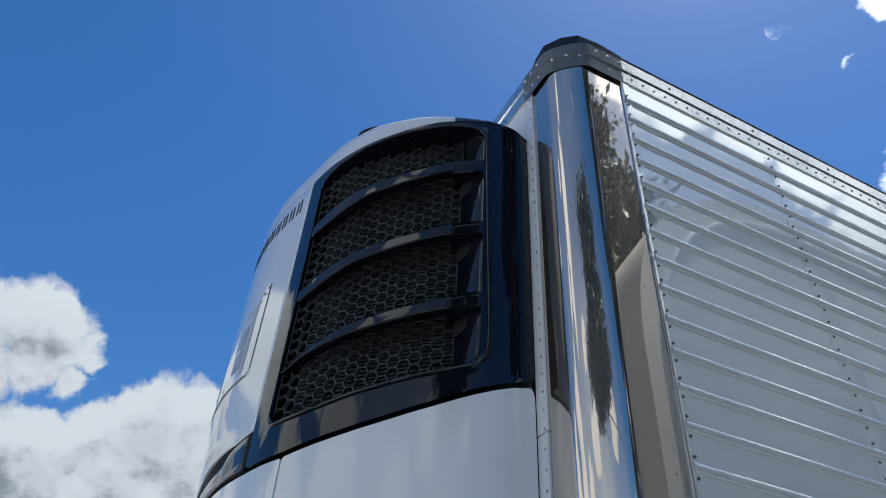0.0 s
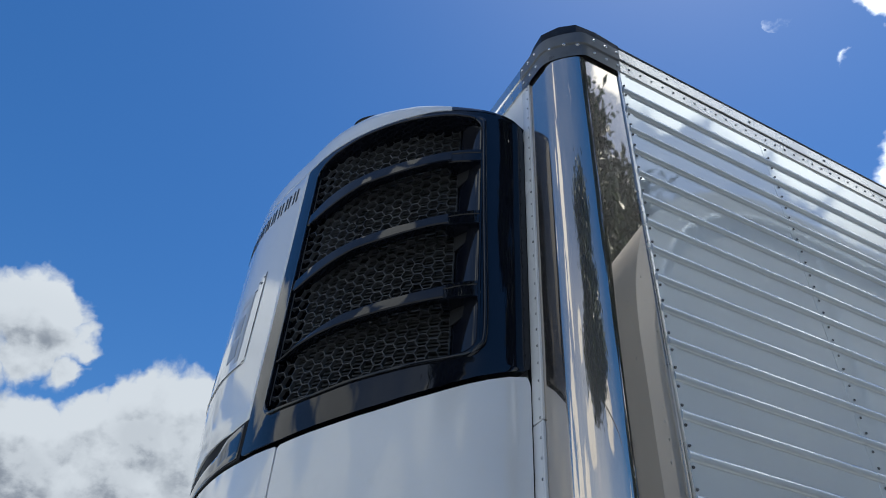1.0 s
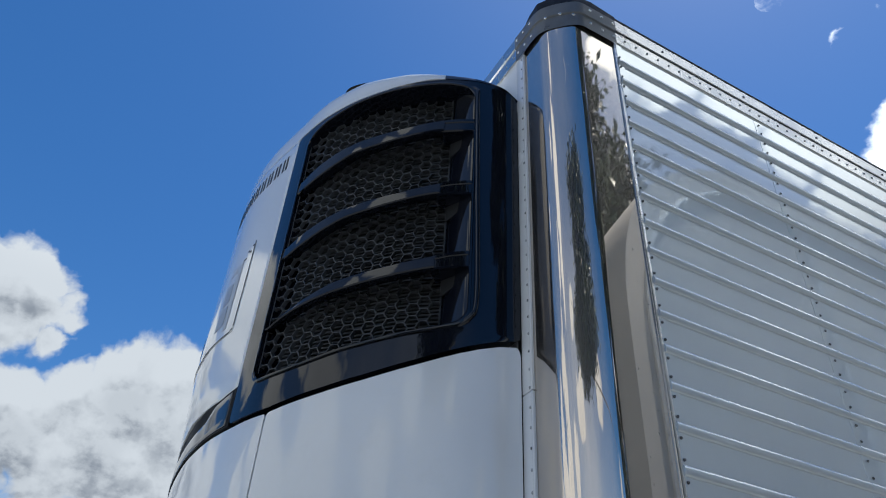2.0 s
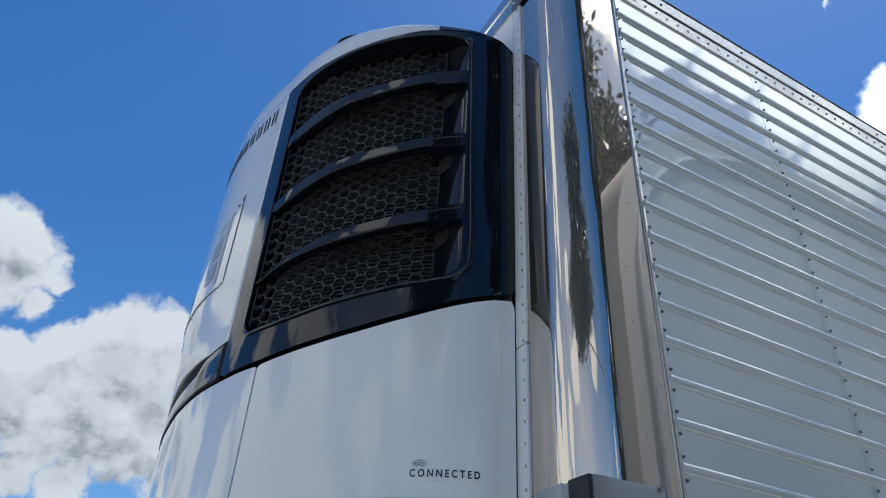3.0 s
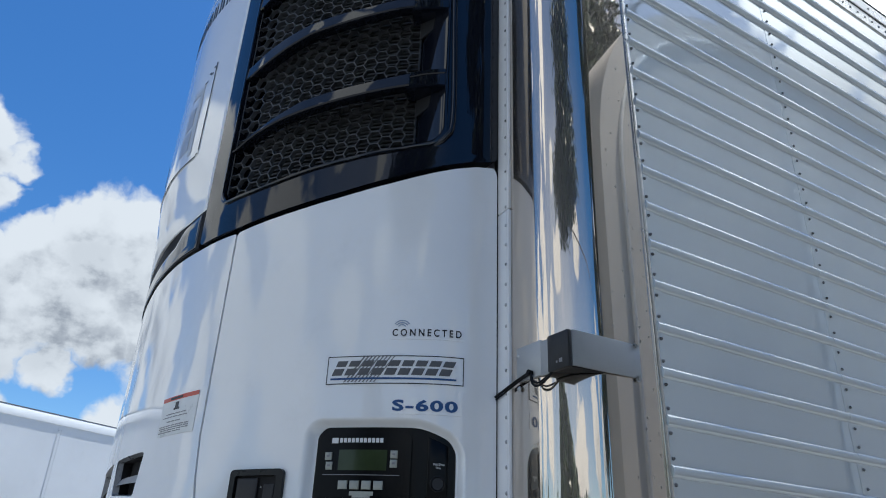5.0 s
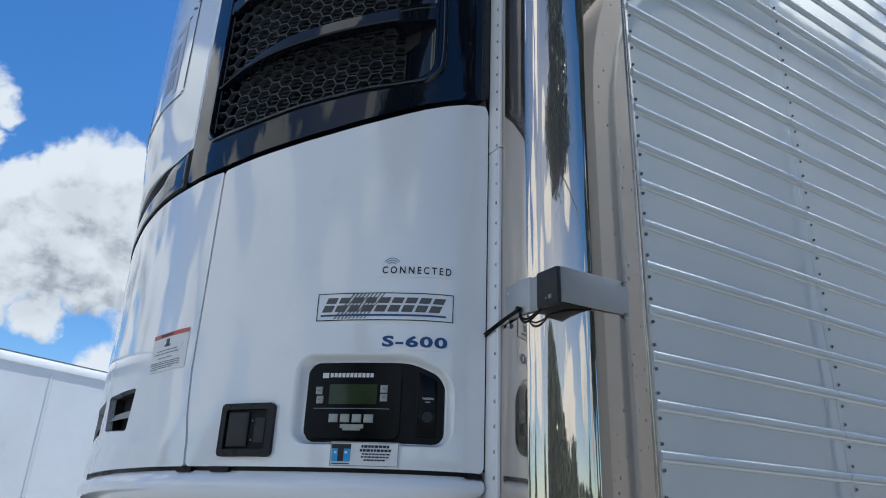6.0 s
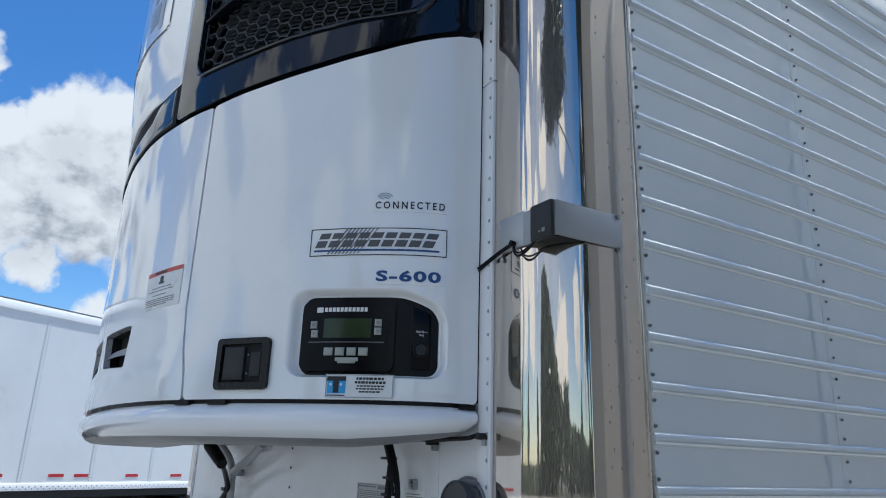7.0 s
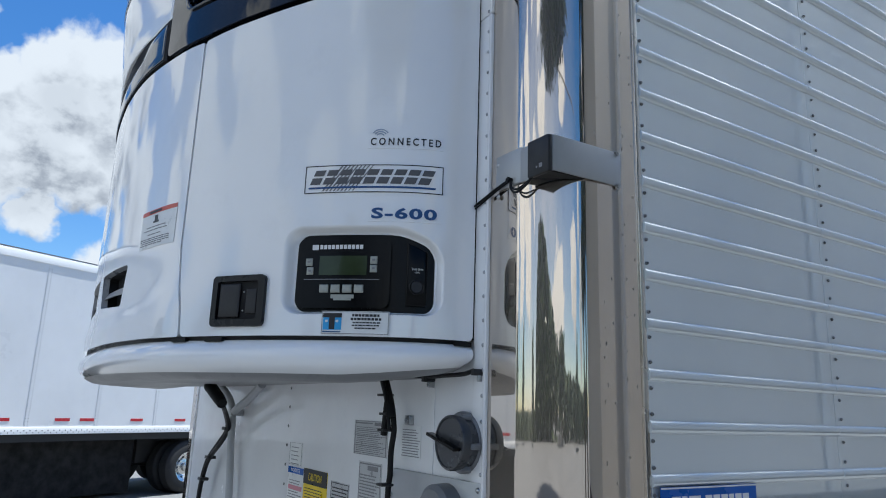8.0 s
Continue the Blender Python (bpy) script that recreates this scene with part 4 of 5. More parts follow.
        def blade(s, hi, lo):
            back = mesh_off(s) + 0.002
            return [(0.0035, hi - 0.0060), (0.0010, hi - 0.0020), (-0.004, hi), (back, hi + 0.010), (back, hi + 0.003), (-0.030, lo + 0.006), (-0.004, lo), (0.0025, lo + 0.0012), (0.0050, lo + 0.0055), (0.0045, (lo + hi) / 2)]
        bm = sweep(bmesh.new(), 0.252, 0.836, 36, blade)
        slat = part("slat", bm, "black", trim, "curved gloss black cross slat", angle=24)

        def arm(s, hi, lo):
            u = min(1.0, (s - 0.143) / 0.11)
            return [(0.001, hi - 0.002), (-0.003, hi + 0.001), (-0.012 - 0.05 * u, hi + 0.004), (-0.012 - 0.05 * u, lo - 0.004), (-0.004, lo - 0.001), (0.001, lo + 0.002), (0.001, lo + 0.013), (-0.002, lo + 0.015), (-0.002, hi - 0.015), (0.001, hi - 0.013)]
        part("arm", sweep(bmesh.new(), 0.143, 0.262, 10, arm), "black", slat, angle=24)
        # gusset under the arm, leaning into the cheek
        bm = bmesh.new()
        lo = float(np.interp(0.145, SLAT_S, lower))
        tri = [on_unit(0.146, lo, -0.012), on_unit(0.243, lo + 0.004, -0.066), on_unit(0.243, lo - 0.055, -0.068), on_unit(0.146, lo - 0.012, -0.014)]
        a = [bm.verts.new(c) for c in tri]
        b = [bm.verts.new(c + Vector((0.004, -0.004, 0))) for c in tri]
        for k in range(4):
            bm.faces.new((a[k], a[(k + 1) % 4], b[(k + 1) % 4], b[k]))
        bm.faces.new(a), bm.faces.new(b[::-1])
        part("gusset", bm, "matt", slat)
        bm = rivet(bmesh.new(), on_unit(0.158, float(np.interp(0.158, SLAT_S, upper)) - 0.026, -0.006), on_unit(0.158, 0, 1) - on_unit(0.158, 0, 0), 0.007, 0.003, 10)
        part("screw", bm, "dgrey", slat)

# white front panel above the slot, with its roof
bm = skin(bmesh.new(), TRIM_R + 0.005, ARC_END - TRIM_R - 0.005, panel_foot, lambda s: cap_z(s) - 0.001, bow, 0.05, 60, 16, 0.004, bow_low)
face = part("front_panel", bm, "white", unit, "glossy white bowed upper front panel")


def cowl(s0, s1, N, lift=0.0):
    """The rounded top of the unit over a stretch of its outline."""
    bm = bmesh.new()
    rows = []
    for k in range(N + 1):
        s = s0 + (s1 - s0) * k / N
        lo = cap_z(s)
        b = bow(s)
        row = [bm.verts.new(on_unit(s, lo - 0.001, b - 0.03))]
        for v in range(10):
            a = math.pi / 2 * v / 9
            row.append(bm.verts.new(on_unit(s, lo + lift + (roof_z(s) - lo) * math.sin(a) ** 0.6, b * math.cos(a) + lift - ROOF_IN * (1 - math.cos(a)))))
        rows.append(row)
    for a, b in zip(rows, rows[1:]):
        for j in range(10):
            bm.faces.new((a[j], b[j], b[j + 1], a[j + 1]))
    bm.faces.new([r[-1] for r in rows])
    return bm


BLACK_END = 0.262
part("roof_cowl", cowl(BLACK_END, ARC_END - BLACK_END, 130), "white", unit, "rounded white roof cowl", angle=40)
part("cowl_end", cowl(0.004, BLACK_END - 0.001, 24), "black", unit, "gloss black end of the roof cowl", angle=40)
part("cowl_end", cowl(ARC_END - BLACK_END + 0.001, ARC_END - 0.004, 24), "black", unit, "gloss black end of the roof cowl", angle=40)
# dark air slot across the front, with a gloss insert under it
bm = skin(bmesh.new(), TRIM_R + 0.003, ARC_END - TRIM_R - 0.003, lambda s: seam_z(s) + 0.004, lambda s: panel_foot(s) - 0.0005, 0.0022, 0.03, 60, 4)
band = part("air_slot", bm, "void", unit, "dark tapering air slot")
bm = skin(bmesh.new(), 0.947, ARC_END - 0.947, lambda s: seam_z(s) + 0.010, insert_top, 0.0045, 0.02, 60, 4, 0.003)
part("slot_insert", bm, "black", band, "gloss black insert under the slot")


# ------------------------------------------------ decals and fittings of the unit
def patch(parent, name, s0, s1, z0, z1, material, off=0.0012, label="", thick=0.0009, ns=8):
    """A thin film on the unit's skin, between two outline places and two heights."""
    return part(name, skin(bmesh.new(), s0, s1, z0, z1, off, thick, ns, 2), material, parent, label)


def bars(parent, name, rows, material, off=0.0026):
    """Unreadable or unprintable writing: plain bars (s0, s1, z0, z1)."""
    bm = bmesh.new()
    for s0, s1, z0, z1 in rows:
        skin(bm, s0, s1, z0, z1, off, 0.0007, max(2, int((s1 - s0) / 0.03)), 1)
    return part(name, bm, material, parent, kind="stuff" if len(rows) > 4 else "")


def wording(parent, name, text, s_left, z0, height, width, material, off=0.0026, bold=0.0, spacing=1.0):
    """A line of text on the unit's skin, fitted into width and height."""
    vs, fs, w, h = letters(text, 1.0, spacing, 0.0, bold)
    bm = bmesh.new()
    v = [bm.verts.new(on_unit(s_left - x / w * width, z0 + y / h * height, off)) for x, y in vs]
    for f in fs:
        try:
            bm.faces.new([v[i] for i in f])
        except ValueError:
            pass
    return part(name, bm, material, parent, smooth=False)


def line_loop(parent, name, s0, s1, z0, z1, w, material, off=0.0022):
    bars(parent, name, [(s0, s1, z0, z0 + w), (s0, s1, z1 - w, z1), (s0, s0 + w, z0 + w, z1 - w), (s1 - w, s1, z0 + w, z1 - w)], material, off)


# "connected" mark with its three arcs
film = patch(door, "clear_label", 0.092, 0.255, 2.329, 2.376, "white")
wording(film, "lettering", "CONNECTED", 0.249, 2.3355, 0.0170, 0.152, "ink", bold=0.018, spacing=1.5)
bm = bmesh.new()
for r in (0.0085, 0.0135, 0.0185):
    prev = None
    for k in range(13):
        a = radians(35 + 110 * k / 12)
        cur = [bm.verts.new(on_unit(0.2285 - q * math.cos(a), 2.352 + q * math.sin(a), 0.0027)) for q in (r, r + 0.0024)]
        if prev:
            bm.faces.new((prev[0], prev[1], cur[1], cur[0]))
        prev = cur
part("signal_arcs", bm, "steelblue", film)


def word_mark():
    """The framed model mark, drawn as plain slanted strokes in its colours."""
    film = patch(door, "badge", 0.090, 0.392, 2.230, 2.292, "white", ns=14)
    line_loop(film, "badge_frame", 0.090, 0.392, 2.230, 2.292, 0.0018, "ink")

    def slant(bm, s, z0, z1, w, lean=0.42, off=0.0028):
        n = 3
        v = []
        for k in range(n + 1):
            z = z0 + (z1 - z0) * k / n
            c = s - (z - z0) * lean
            v.append((bm.verts.new(on_unit(c, z, off)), bm.verts.new(on_unit(c - w, z, off))))
        for a, b in zip(v, v[1:]):
            bm.faces.new((a[0], a[1], b[1], b[0]))
    s = 0.380
    z0, z1 = 2.249, 2.281
    # nine pairs of slanted blocks, one over the other
    for k in range(9):
        bm = bmesh.new()
        mid = (z0 + z1) / 2 + 0.001
        slant(bm, s, z0, mid - 0.0022, 0.0235)
        slant(bm, s - (mid + 0.0022 - z0) * 0.42, mid + 0.0022, z1, 0.0235)
        part("mark_block", bm, "markgrey", film)
        s -= 0.0295
    bm = bmesh.new()
    for k in range(9):
        slant(bm, 0.352 - 0.0085 * k, 2.234, 2.290, 0.0045 - 0.0002 * k, 0.75, 0.0021)
    part("mark_slashes", bm, "greyink", film)
    bm = bmesh.new()
    skin(bm, 0.106, 0.382, 2.2395, 2.2435, 0.0028, 0.0006, 14, 1)
    part("mark_line", bm, "blue", film)


word_mark()
film = patch(door, "model_label", 0.092, 0.245, 2.166, 2.202, "white")
wording(film, "lettering", "S-600", 0.239, 2.172, 0.0245, 0.138, "blue", bold=0.035, spacing=1.12)


def control_panel():
    bm = skin(bmesh.new(), PANEL["s0"] - 0.004, PANEL["s1"] + 0.004, PANEL["z0"] - 0.004, lambda s: panel_top(s) + 0.004, -0.020, 0.02, 20, 4)
    base = part("control_panel", bm, "dgrey", door, "black control panel with display and keys")
    # moulded display housing
    bm = ring_panel(bmesh.new(), round_box(0.194, 0.400, 1.984, 2.133, 0.018), round_box(0.214, 0.382, 2.006, 2.121, 0.008), -0.0085, 0.014, rings=4, deep=0.004)
    house = part("display_housing", bm, "dgrey", base)
    bm = skin(bmesh.new(), 0.208, 0.388, 2.000, 2.127, -0.0075, 0.002, 14, 2)
    part("display_facia", bm, "dgrey", house)
    bm = skin(bmesh.new(), 0.244, 0.348, 2.053, 2.094, -0.0060, 0.002, 10, 2)
    part("display_glass", bm, "screen", house, "dim green liquid crystal display")
    bars(house, "facia_line", [(0.216, 0.381, 2.0435, 2.0448)], "greyink", -0.0060)
    bars(house, "maker_mark", [(0.352, 0.366, 2.107, 2.118)] + [(0.342 - 0.0088 * k, 0.3485 - 0.0088 * k, 2.1085, 2.1175) for k in range(11)], "whiteink", -0.0058)
    for s, z in ((0.371, 2.081), (0.368, 2.062), (0.2295, 2.085), (0.2295, 2.067)):
        bm = skin(bmesh.new(), s - 0.0075, s + 0.0075, z - 0.0078, z + 0.0078, -0.0035, 0.004, 4, 3, 0.003)
        key = part("key", bm, "button", house)
        bars(key, "key_mark", [(s - 0.003, s + 0.003, z - 0.002, z + 0.002)], "greyink", -0.0028)
    for s in (0.334, 0.309, 0.2835, 0.2585):
        bm = skin(bmesh.new(), s - 0.0098, s + 0.0098, 2.016, 2.0325, -0.0030, 0.005, 4, 3, 0.003)
        part("key", bm, "button", house)
    bars(house, "model_plate", [(0.268, 0.318, 2.004, 2.012), (0.274, 0.312, 2.000, 2.0045)], "button", -0.0058)
    # flat side panel with the socket cap
    bm = skin(bmesh.new(), 0.114, 0.160, 1.992, lambda s: panel_top(s) - 0.008, -0.012, 0.006, 6, 3, 0.003)
    side = part("socket_plate", bm, "dgrey", base)
    wording(side, "lettering", "Flash Drive", 0.1475, 2.0665, 0.0050, 0.024, "whiteink", -0.0108)
    wording(side, "lettering", "Only", 0.1415, 2.0590, 0.0050, 0.011, "whiteink", -0.0108)
    c = on_unit(0.137, 2.030, -0.012)
    nrm = (on_unit(0.137, 2.03, 1) - on_unit(0.137, 2.03, 0)).normalized()
    bm = tube(bmesh.new(), [c, c + nrm * 0.006, c + nrm * 0.010], [0.0135, 0.0135, 0.0115], 20)
    part("socket_cap", bm, "matt", side, "round black screw cap")
    bm = bmesh.new()
    u = nrm.cross(Vector((0, 0, 1)))
    ringpts = [c + nrm * 0.008 + 0.0145 * (math.cos(a) * u + math.sin(a) * Vector((0, 0, 1))) for a in [2 * math.pi * k / 24 for k in range(25)]]
    tube(bm, ringpts, 0.0016, 6)
    part("cap_tether", bm, "bezel", side)


control_panel()

# dealer label under the panel
film = patch(door, "dealer_label", 0.190, 0.331, 1.9290, 1.9765, "paper", off=0.0022, label="white dealer label with a blue and black mark")
line_loop(film, "label_frame", 0.191, 0.330, 1.9300, 1.9755, 0.0010, "greyink", 0.0030)
bars(film, "mark_blue", [(0.288, 0.327, 1.938, 1.971)], "cyan", 0.0030)
bars(film, "mark_black", [(0.2875, 0.3275, 1.963, 1.972), (0.302, 0.314, 1.939, 1.963)], "ink", 0.0036)
bars(film, "mark_white", [(0.2945, 0.300, 1.9535, 1.958), (0.317, 0.322, 1.9535, 1.958)], "paper", 0.0040)
bars(film, "label_line", [(0.289, 0.327, 1.9330, 1.9352)], "blue", 0.0030)
rnd = random.Random(14)
rows = []
for a, b, z0, z1 in ((0.210, 0.266, 1.9655, 1.9705), (0.206, 0.270, 1.9580, 1.9628), (0.208, 0.268, 1.9518, 1.9546), (0.210, 0.266, 1.9462, 1.9490), (0.217, 0.260, 1.9402, 1.9432)):
    while a < b - 0.003:
        c = min(b, a + rnd.uniform(0.004, 0.0075))
        rows.append((a, c, z0, z1))
        a = c + 0.0016
bars(film, "label_writing", rows, "ink", 0.0030)

# warning label on the front door
film = patch(unit, "warning_label", 0.764, 0.944, 2.152, 2.249, "paper", off=0.0014, label="white warning label with a red head")
bars(film, "label_head", [(0.764, 0.944, 2.2385, 2.249)], "red", 0.0022)
bars(film, "label_writing", [(0.836, 0.90, 2.2405, 2.2465)], "ink", 0.0028)
bars(film, "label_writing", [(0.852, 0.868, 2.218, 2.233), (0.846, 0.874, 2.214, 2.219)], "ink", 0.0022)
rnd = random.Random(6)
rows = []
for k, (a, b) in enumerate(((0.81, 0.91), (0.80, 0.925), (0.83, 0.90), (0.788, 0.938), (0.788, 0.938), (0.788, 0.938), (0.82, 0.938))):
    z = (2.2035, 2.1958, 2.1848, 2.1748, 2.1698, 2.1648, 2.1598)[k]
    while a < b - 0.006:
        c = min(b, a + rnd.uniform(0.010, 0.026))
        rows.append((a, c, z, z + 0.0022))
        a = c + 0.004
bars(film, "label_writing", rows, "greyink", 0.0022)

# centre marks of the upper panel, as plain shapes
s = 0.985
for k in range(10):
    w = 0.016 if k == 6 else 0.042
    bm = bmesh.new()
    for a in ((0.0,) if k == 6 else (0.0, w - 0.018)):
        skin(bm, s + a, s + a + 0.010, 3.728, 3.796, lambda q: bow(q) + 0.0018, 0.001, 2, 2)
    part("maker_stroke", bm, "ink", face)
    s += w + 0.014
mark = skin(bmesh.new(), 1.080, ARC_END - 1.080, 3.055, 3.400, lambda q: bow(q) + 0.0010, 0.0012, 30, 6)
mark = part("maker_badge", mark, "white", face)
up = lambda q: bow(q) + 0.0024
bars(mark, "badge_frame", [(1.080, 1.0850, 3.075, 3.435), (ARC_END - 1.0850, ARC_END - 1.080, 3.075, 3.435), (1.10, ARC_END - 1.10, 3.055, 3.060), (1.085, 1.10, 3.062, 3.067), (1.085, 1.100, 3.418, 3.423), (1.10, 1.115, 3.395, 3.40), (1.115, 1.13, 3.405, 3.41), (1.13, 1.15, 3.375, 3.38)], "ink", up)
bars(mark, "badge_grey", [(1.145, 1.175, 3.09, 3.345), (1.145, 1.24, 3.345, 3.37)], "paleink", up)
bars(mark, "badge_grey", [(ARC_END - 1.175, ARC_END - 1.145, 3.09, 3.345)], "paleink", up)
bars(mark, "badge_stroke", [(1.185, 1.26, 3.12, 3.20), (1.19, 1.25, 3.22, 3.30)], "steelblue", up)
bars(mark, "badge_stroke", [(ARC_END - 1.26, ARC_END - 1.185, 3.12, 3.20)], "steelblue", up)


def latch(s0, s1, z0, z1):
    """A paddle latch: bezel, cup and a T-shaped paddle."""
    bm = ring_panel(bmesh.new(), round_box(s0, s1, z0, z1, 0.010, 6, 6), round_box(s0 + 0.016, s1 - 0.014, z0 + 0.015, z1 - 0.013, 0.005, 6, 6), 0.010, 0.010, rings=3, deep=0.012)
    base = part("latch", bm, "bezel", door, "black paddle latch in a square bezel")
    bm = skin(bmesh.new(), s0 + 0.012, s1 - 0.012, z0 + 0.012, z1 - 0.012, 0.0018, 0.001, 8, 2)
    part("latch_cup", bm, "void", base)
    w, c = s1 - s0, (s0 + s1) / 2
    bm = skin(bmesh.new(), c - 0.006, s1 - 0.020, z0 + 0.020, z1 - 0.018, 0.0085, 0.006, 6, 4, 0.003)
    skin(bm, s0 + 0.022, c - 0.020, z0 + 0.028, z1 - 0.030, 0.0040, 0.002, 6, 4, 0.001)
    part("paddle", bm, "matt", base)
    for z in (z0 + 0.034, z1 - 0.036):
        bm = rivet(bmesh.new(), on_unit(c - 0.013, z, 0.002), on_unit(c, z, 1) - on_unit(c, z, 0), 0.0022, 0.002)
        part("latch_screw", bm, "rivet", base)


latch(0.464, 0.600, 1.945, 2.055)


def front_vent(parent, sgn):
    """The inside of the slanted hand vent: dark back, a grey rim and one sloping blade."""
    def at(s, z, o):
        return on_unit(s if sgn > 0 else ARC_END - s, z, o)
    bm = bmesh.new()
    outer, inner = vent_loop(), vent_loop(-0.045)
    a = [bm.verts.new(at(s, z, -0.001)) for s, z in outer]
    b = [bm.verts.new(at(s, z, -0.016)) for s, z in inner]
    n = len(a)
    for k in range(n):
        bm.faces.new((a[k], a[(k + 1) % n], b[(k + 1) % n], b[k]))
    vent = part("vent_rim", bm, "grey", parent, "grey sloping rim of the hand vent")
    bm = bmesh.new()
    b = [bm.verts.new(at(s, z, -0.0155)) for s, z in inner]
    c = [bm.verts.new(at(s, z, -0.040)) for s, z in inner]
    for k in range(n):
        bm.faces.new((b[k], b[(k + 1) % n], c[(k + 1) % n], c[k]))
    bm.faces.new(c)
    part("vent_back", bm, "void", vent)
    bm = bmesh.new()
    prev = None
    for k in range(9):
        u = k / 8
        s = 1.030 + 0.285 * u
        row = [bm.verts.new(at(s, z, o)) for z, o in ((2.076 + 0.008 * u, -0.016), (2.079 + 0.008 * u, -0.024), (2.058 + 0.012 * u, -0.018), (2.054 + 0.012 * u, -0.006))]
        if prev:
            for j in range(4):
                bm.faces.new((prev[j], prev[(j + 1) % 4], row[(j + 1) % 4], row[j]))
        else:
            bm.faces.new(row)
        prev = row
    bm.faces.new(prev[::-1])
    part("vent_louvre", bm, "grey", vent)


front_vent(front_doors[0], 1), front_vent(front_doors[1], -1)
# lifting grip on the roof
bm = tube(bmesh.new(), smooth_line([(0.578, -0.470, 3.94), (0.584, -0.468, 4.002), (0.606, -0.455, 4.016), (0.640, -0.425, 4.018), (0.664, -0.402, 4.008), (0.666, -0.40, 3.94)], 6), 0.006, 8)
part("roof_grip", bm, "rubber", unit, "black lifting grip")

# ---------------------------------------------------------------- fittings on the trailer's front
def flat(bm, x0, x1, z0, z1, y=-0.0022, d=0.0012):
    return box(bm, x0, x1, y - d, y, z0, z1)


def wall_label(name, x0, x1, z0, z1, material, label, rows=(), ink="ink", base_y=-0.002):
    """A printed label stuck on the front wall: film and plain bars of writing."""
    ob = part(name, flat(bmesh.new(), x0, x1, z0, z1, base_y), material, trailer, label)
    if rows:
        bm = bmesh.new()
        for a, b, c, d in rows:
            flat(bm, x0 + (x1 - x0) * a, x0 + (x1 - x0) * b, z0 + (z1 - z0) * c, z0 + (z1 - z0) * d, base_y - 0.0012, 0.0006)
        part("label_writing", bm, ink, ob, kind="stuff")
    return ob


def wall_words(parent, text, x0, z0, w, h, material, y=-0.0042):
    vs, fs, tw, th = letters(text, 1.0, 1.0, 0.0, 0.01)
    bm = bmesh.new()
    v = [bm.verts.new((x0 + a / tw * w, y, z0 + b / th * h)) for a, b in vs]
    for f in fs:
        try:
            bm.faces.new([v[i] for i in f])
        except ValueError:
            pass
    part("lettering", bm, material, parent, smooth=False)


def text_rows(n, seed, lo=0.06, hi=0.94, top=0.94, bottom=0.06, thick=0.45):
    """Lines of small print: short bars with gaps like words."""
    rnd = random.Random(seed)
    out = []
    for k in range(n):
        z = top - (top - bottom) * (k + 1) / n
        h = (top - bottom) / n * thick
        a, end = lo + rnd.random() * 0.04, hi - rnd.random() * 0.22
        while a < end:
            b = min(end, a + rnd.uniform(0.05, 0.16))
            if b - a > 0.02:
                out.append((a, b, z, z + h))
            a = b + 0.018
    return out


boxy = [(0.03, 0.97, 0.97, 0.985), (0.03, 0.97, 0.015, 0.03), (0.03, 0.045, 0.03, 0.97), (0.955, 0.97, 0.03, 0.97)]
wall_label("data_label", 0.517, 0.705, 1.667, 1.7535, "silver_label", "white and grey data label with small print", boxy + [(0.05, 0.55, 0.90, 0.94), (0.62, 0.93, 0.86, 0.95)] + text_rows(15, 3, top=0.84, thick=0.40) + [(0.05, 0.95, 0.26, 0.275), (0.05, 0.95, 0.55, 0.562), (0.05, 0.95, 0.70, 0.712)], "greyink")
wall_label("data_label", 0.557, 0.682, 1.43, 1.6515, "silver_label", "grey data label with small print", boxy + [(0.40, 0.85, 0.91, 0.96)] + text_rows(24, 5, top=0.88, thick=0.4), "greyink")
wall_label("notice_label", 0.768, 0.862, 1.675, 1.748, "paper", "small white label with dotted lines of print", text_rows(11, 8, 0.1, 0.98, thick=0.35), "greyink")
wall_label("paper_slip", 0.052, 0.160, 1.603, 1.672, "paper", "blank-looking white paper label", boxy + text_rows(5, 9, 0.15, 0.8, thick=0.2), "greyink")
lab = wall_label("notice_label", 0.056, 0.182, 1.45, 1.5985, "paper", "white safety label with a blue head", text_rows(13, 11, top=0.78, thick=0.3), "greyink")
part("label_head", flat(bmesh.new(), 0.056, 0.182, 1.580, 1.5985, -0.0034), "sign", lab)
wall_words(lab, "NOTICE", 0.082, 1.5845, 0.074, 0.0105, "whiteink", -0.0050)
part("label_stripe", flat(bmesh.new(), 0.066, 0.176, 1.532, 1.545, -0.0034), "pink", lab)
lab = wall_label("caution_label", 0.188, 0.361, 1.43, 1.603, "yellow", "yellow caution label with a black head", text_rows(14, 13, 0.05, 0.95, top=0.72, thick=0.3), "ink")
part("label_head", flat(bmesh.new(), 0.188, 0.361, 1.560, 1.603, -0.0034), "ink", lab)
wall_words(lab, "CAUTION", 0.226, 1.5705, 0.098, 0.0215, "yellow", -0.0050)
wall_label("data_label", 0.387, 0.505, 1.45, 1.5855, "silver_label", "grey label with lines of small print", boxy + text_rows(13, 15, thick=0.35), "ink")

# stainless plate at the foot of the wall
bm = box(bmesh.new(), 0.735, 1.104, -0.008, -0.0015, 1.18, 1.649, 0.001)
base = part("kick_plate", bm, "plate", trailer, "brushed steel plate riveted on the wall")
bm = bmesh.new()
for z in (1.635, 1.59, 1.54, 1.49, 1.44):
    rivet(bm, (0.745, -0.008, z), (0, -1, 0), 0.006, 0.004)
    rivet(bm, (1.094, -0.008, z), (0, -1, 0), 0.006, 0.004)
part("rivets", bm, "rivet", base, kind="stuff")
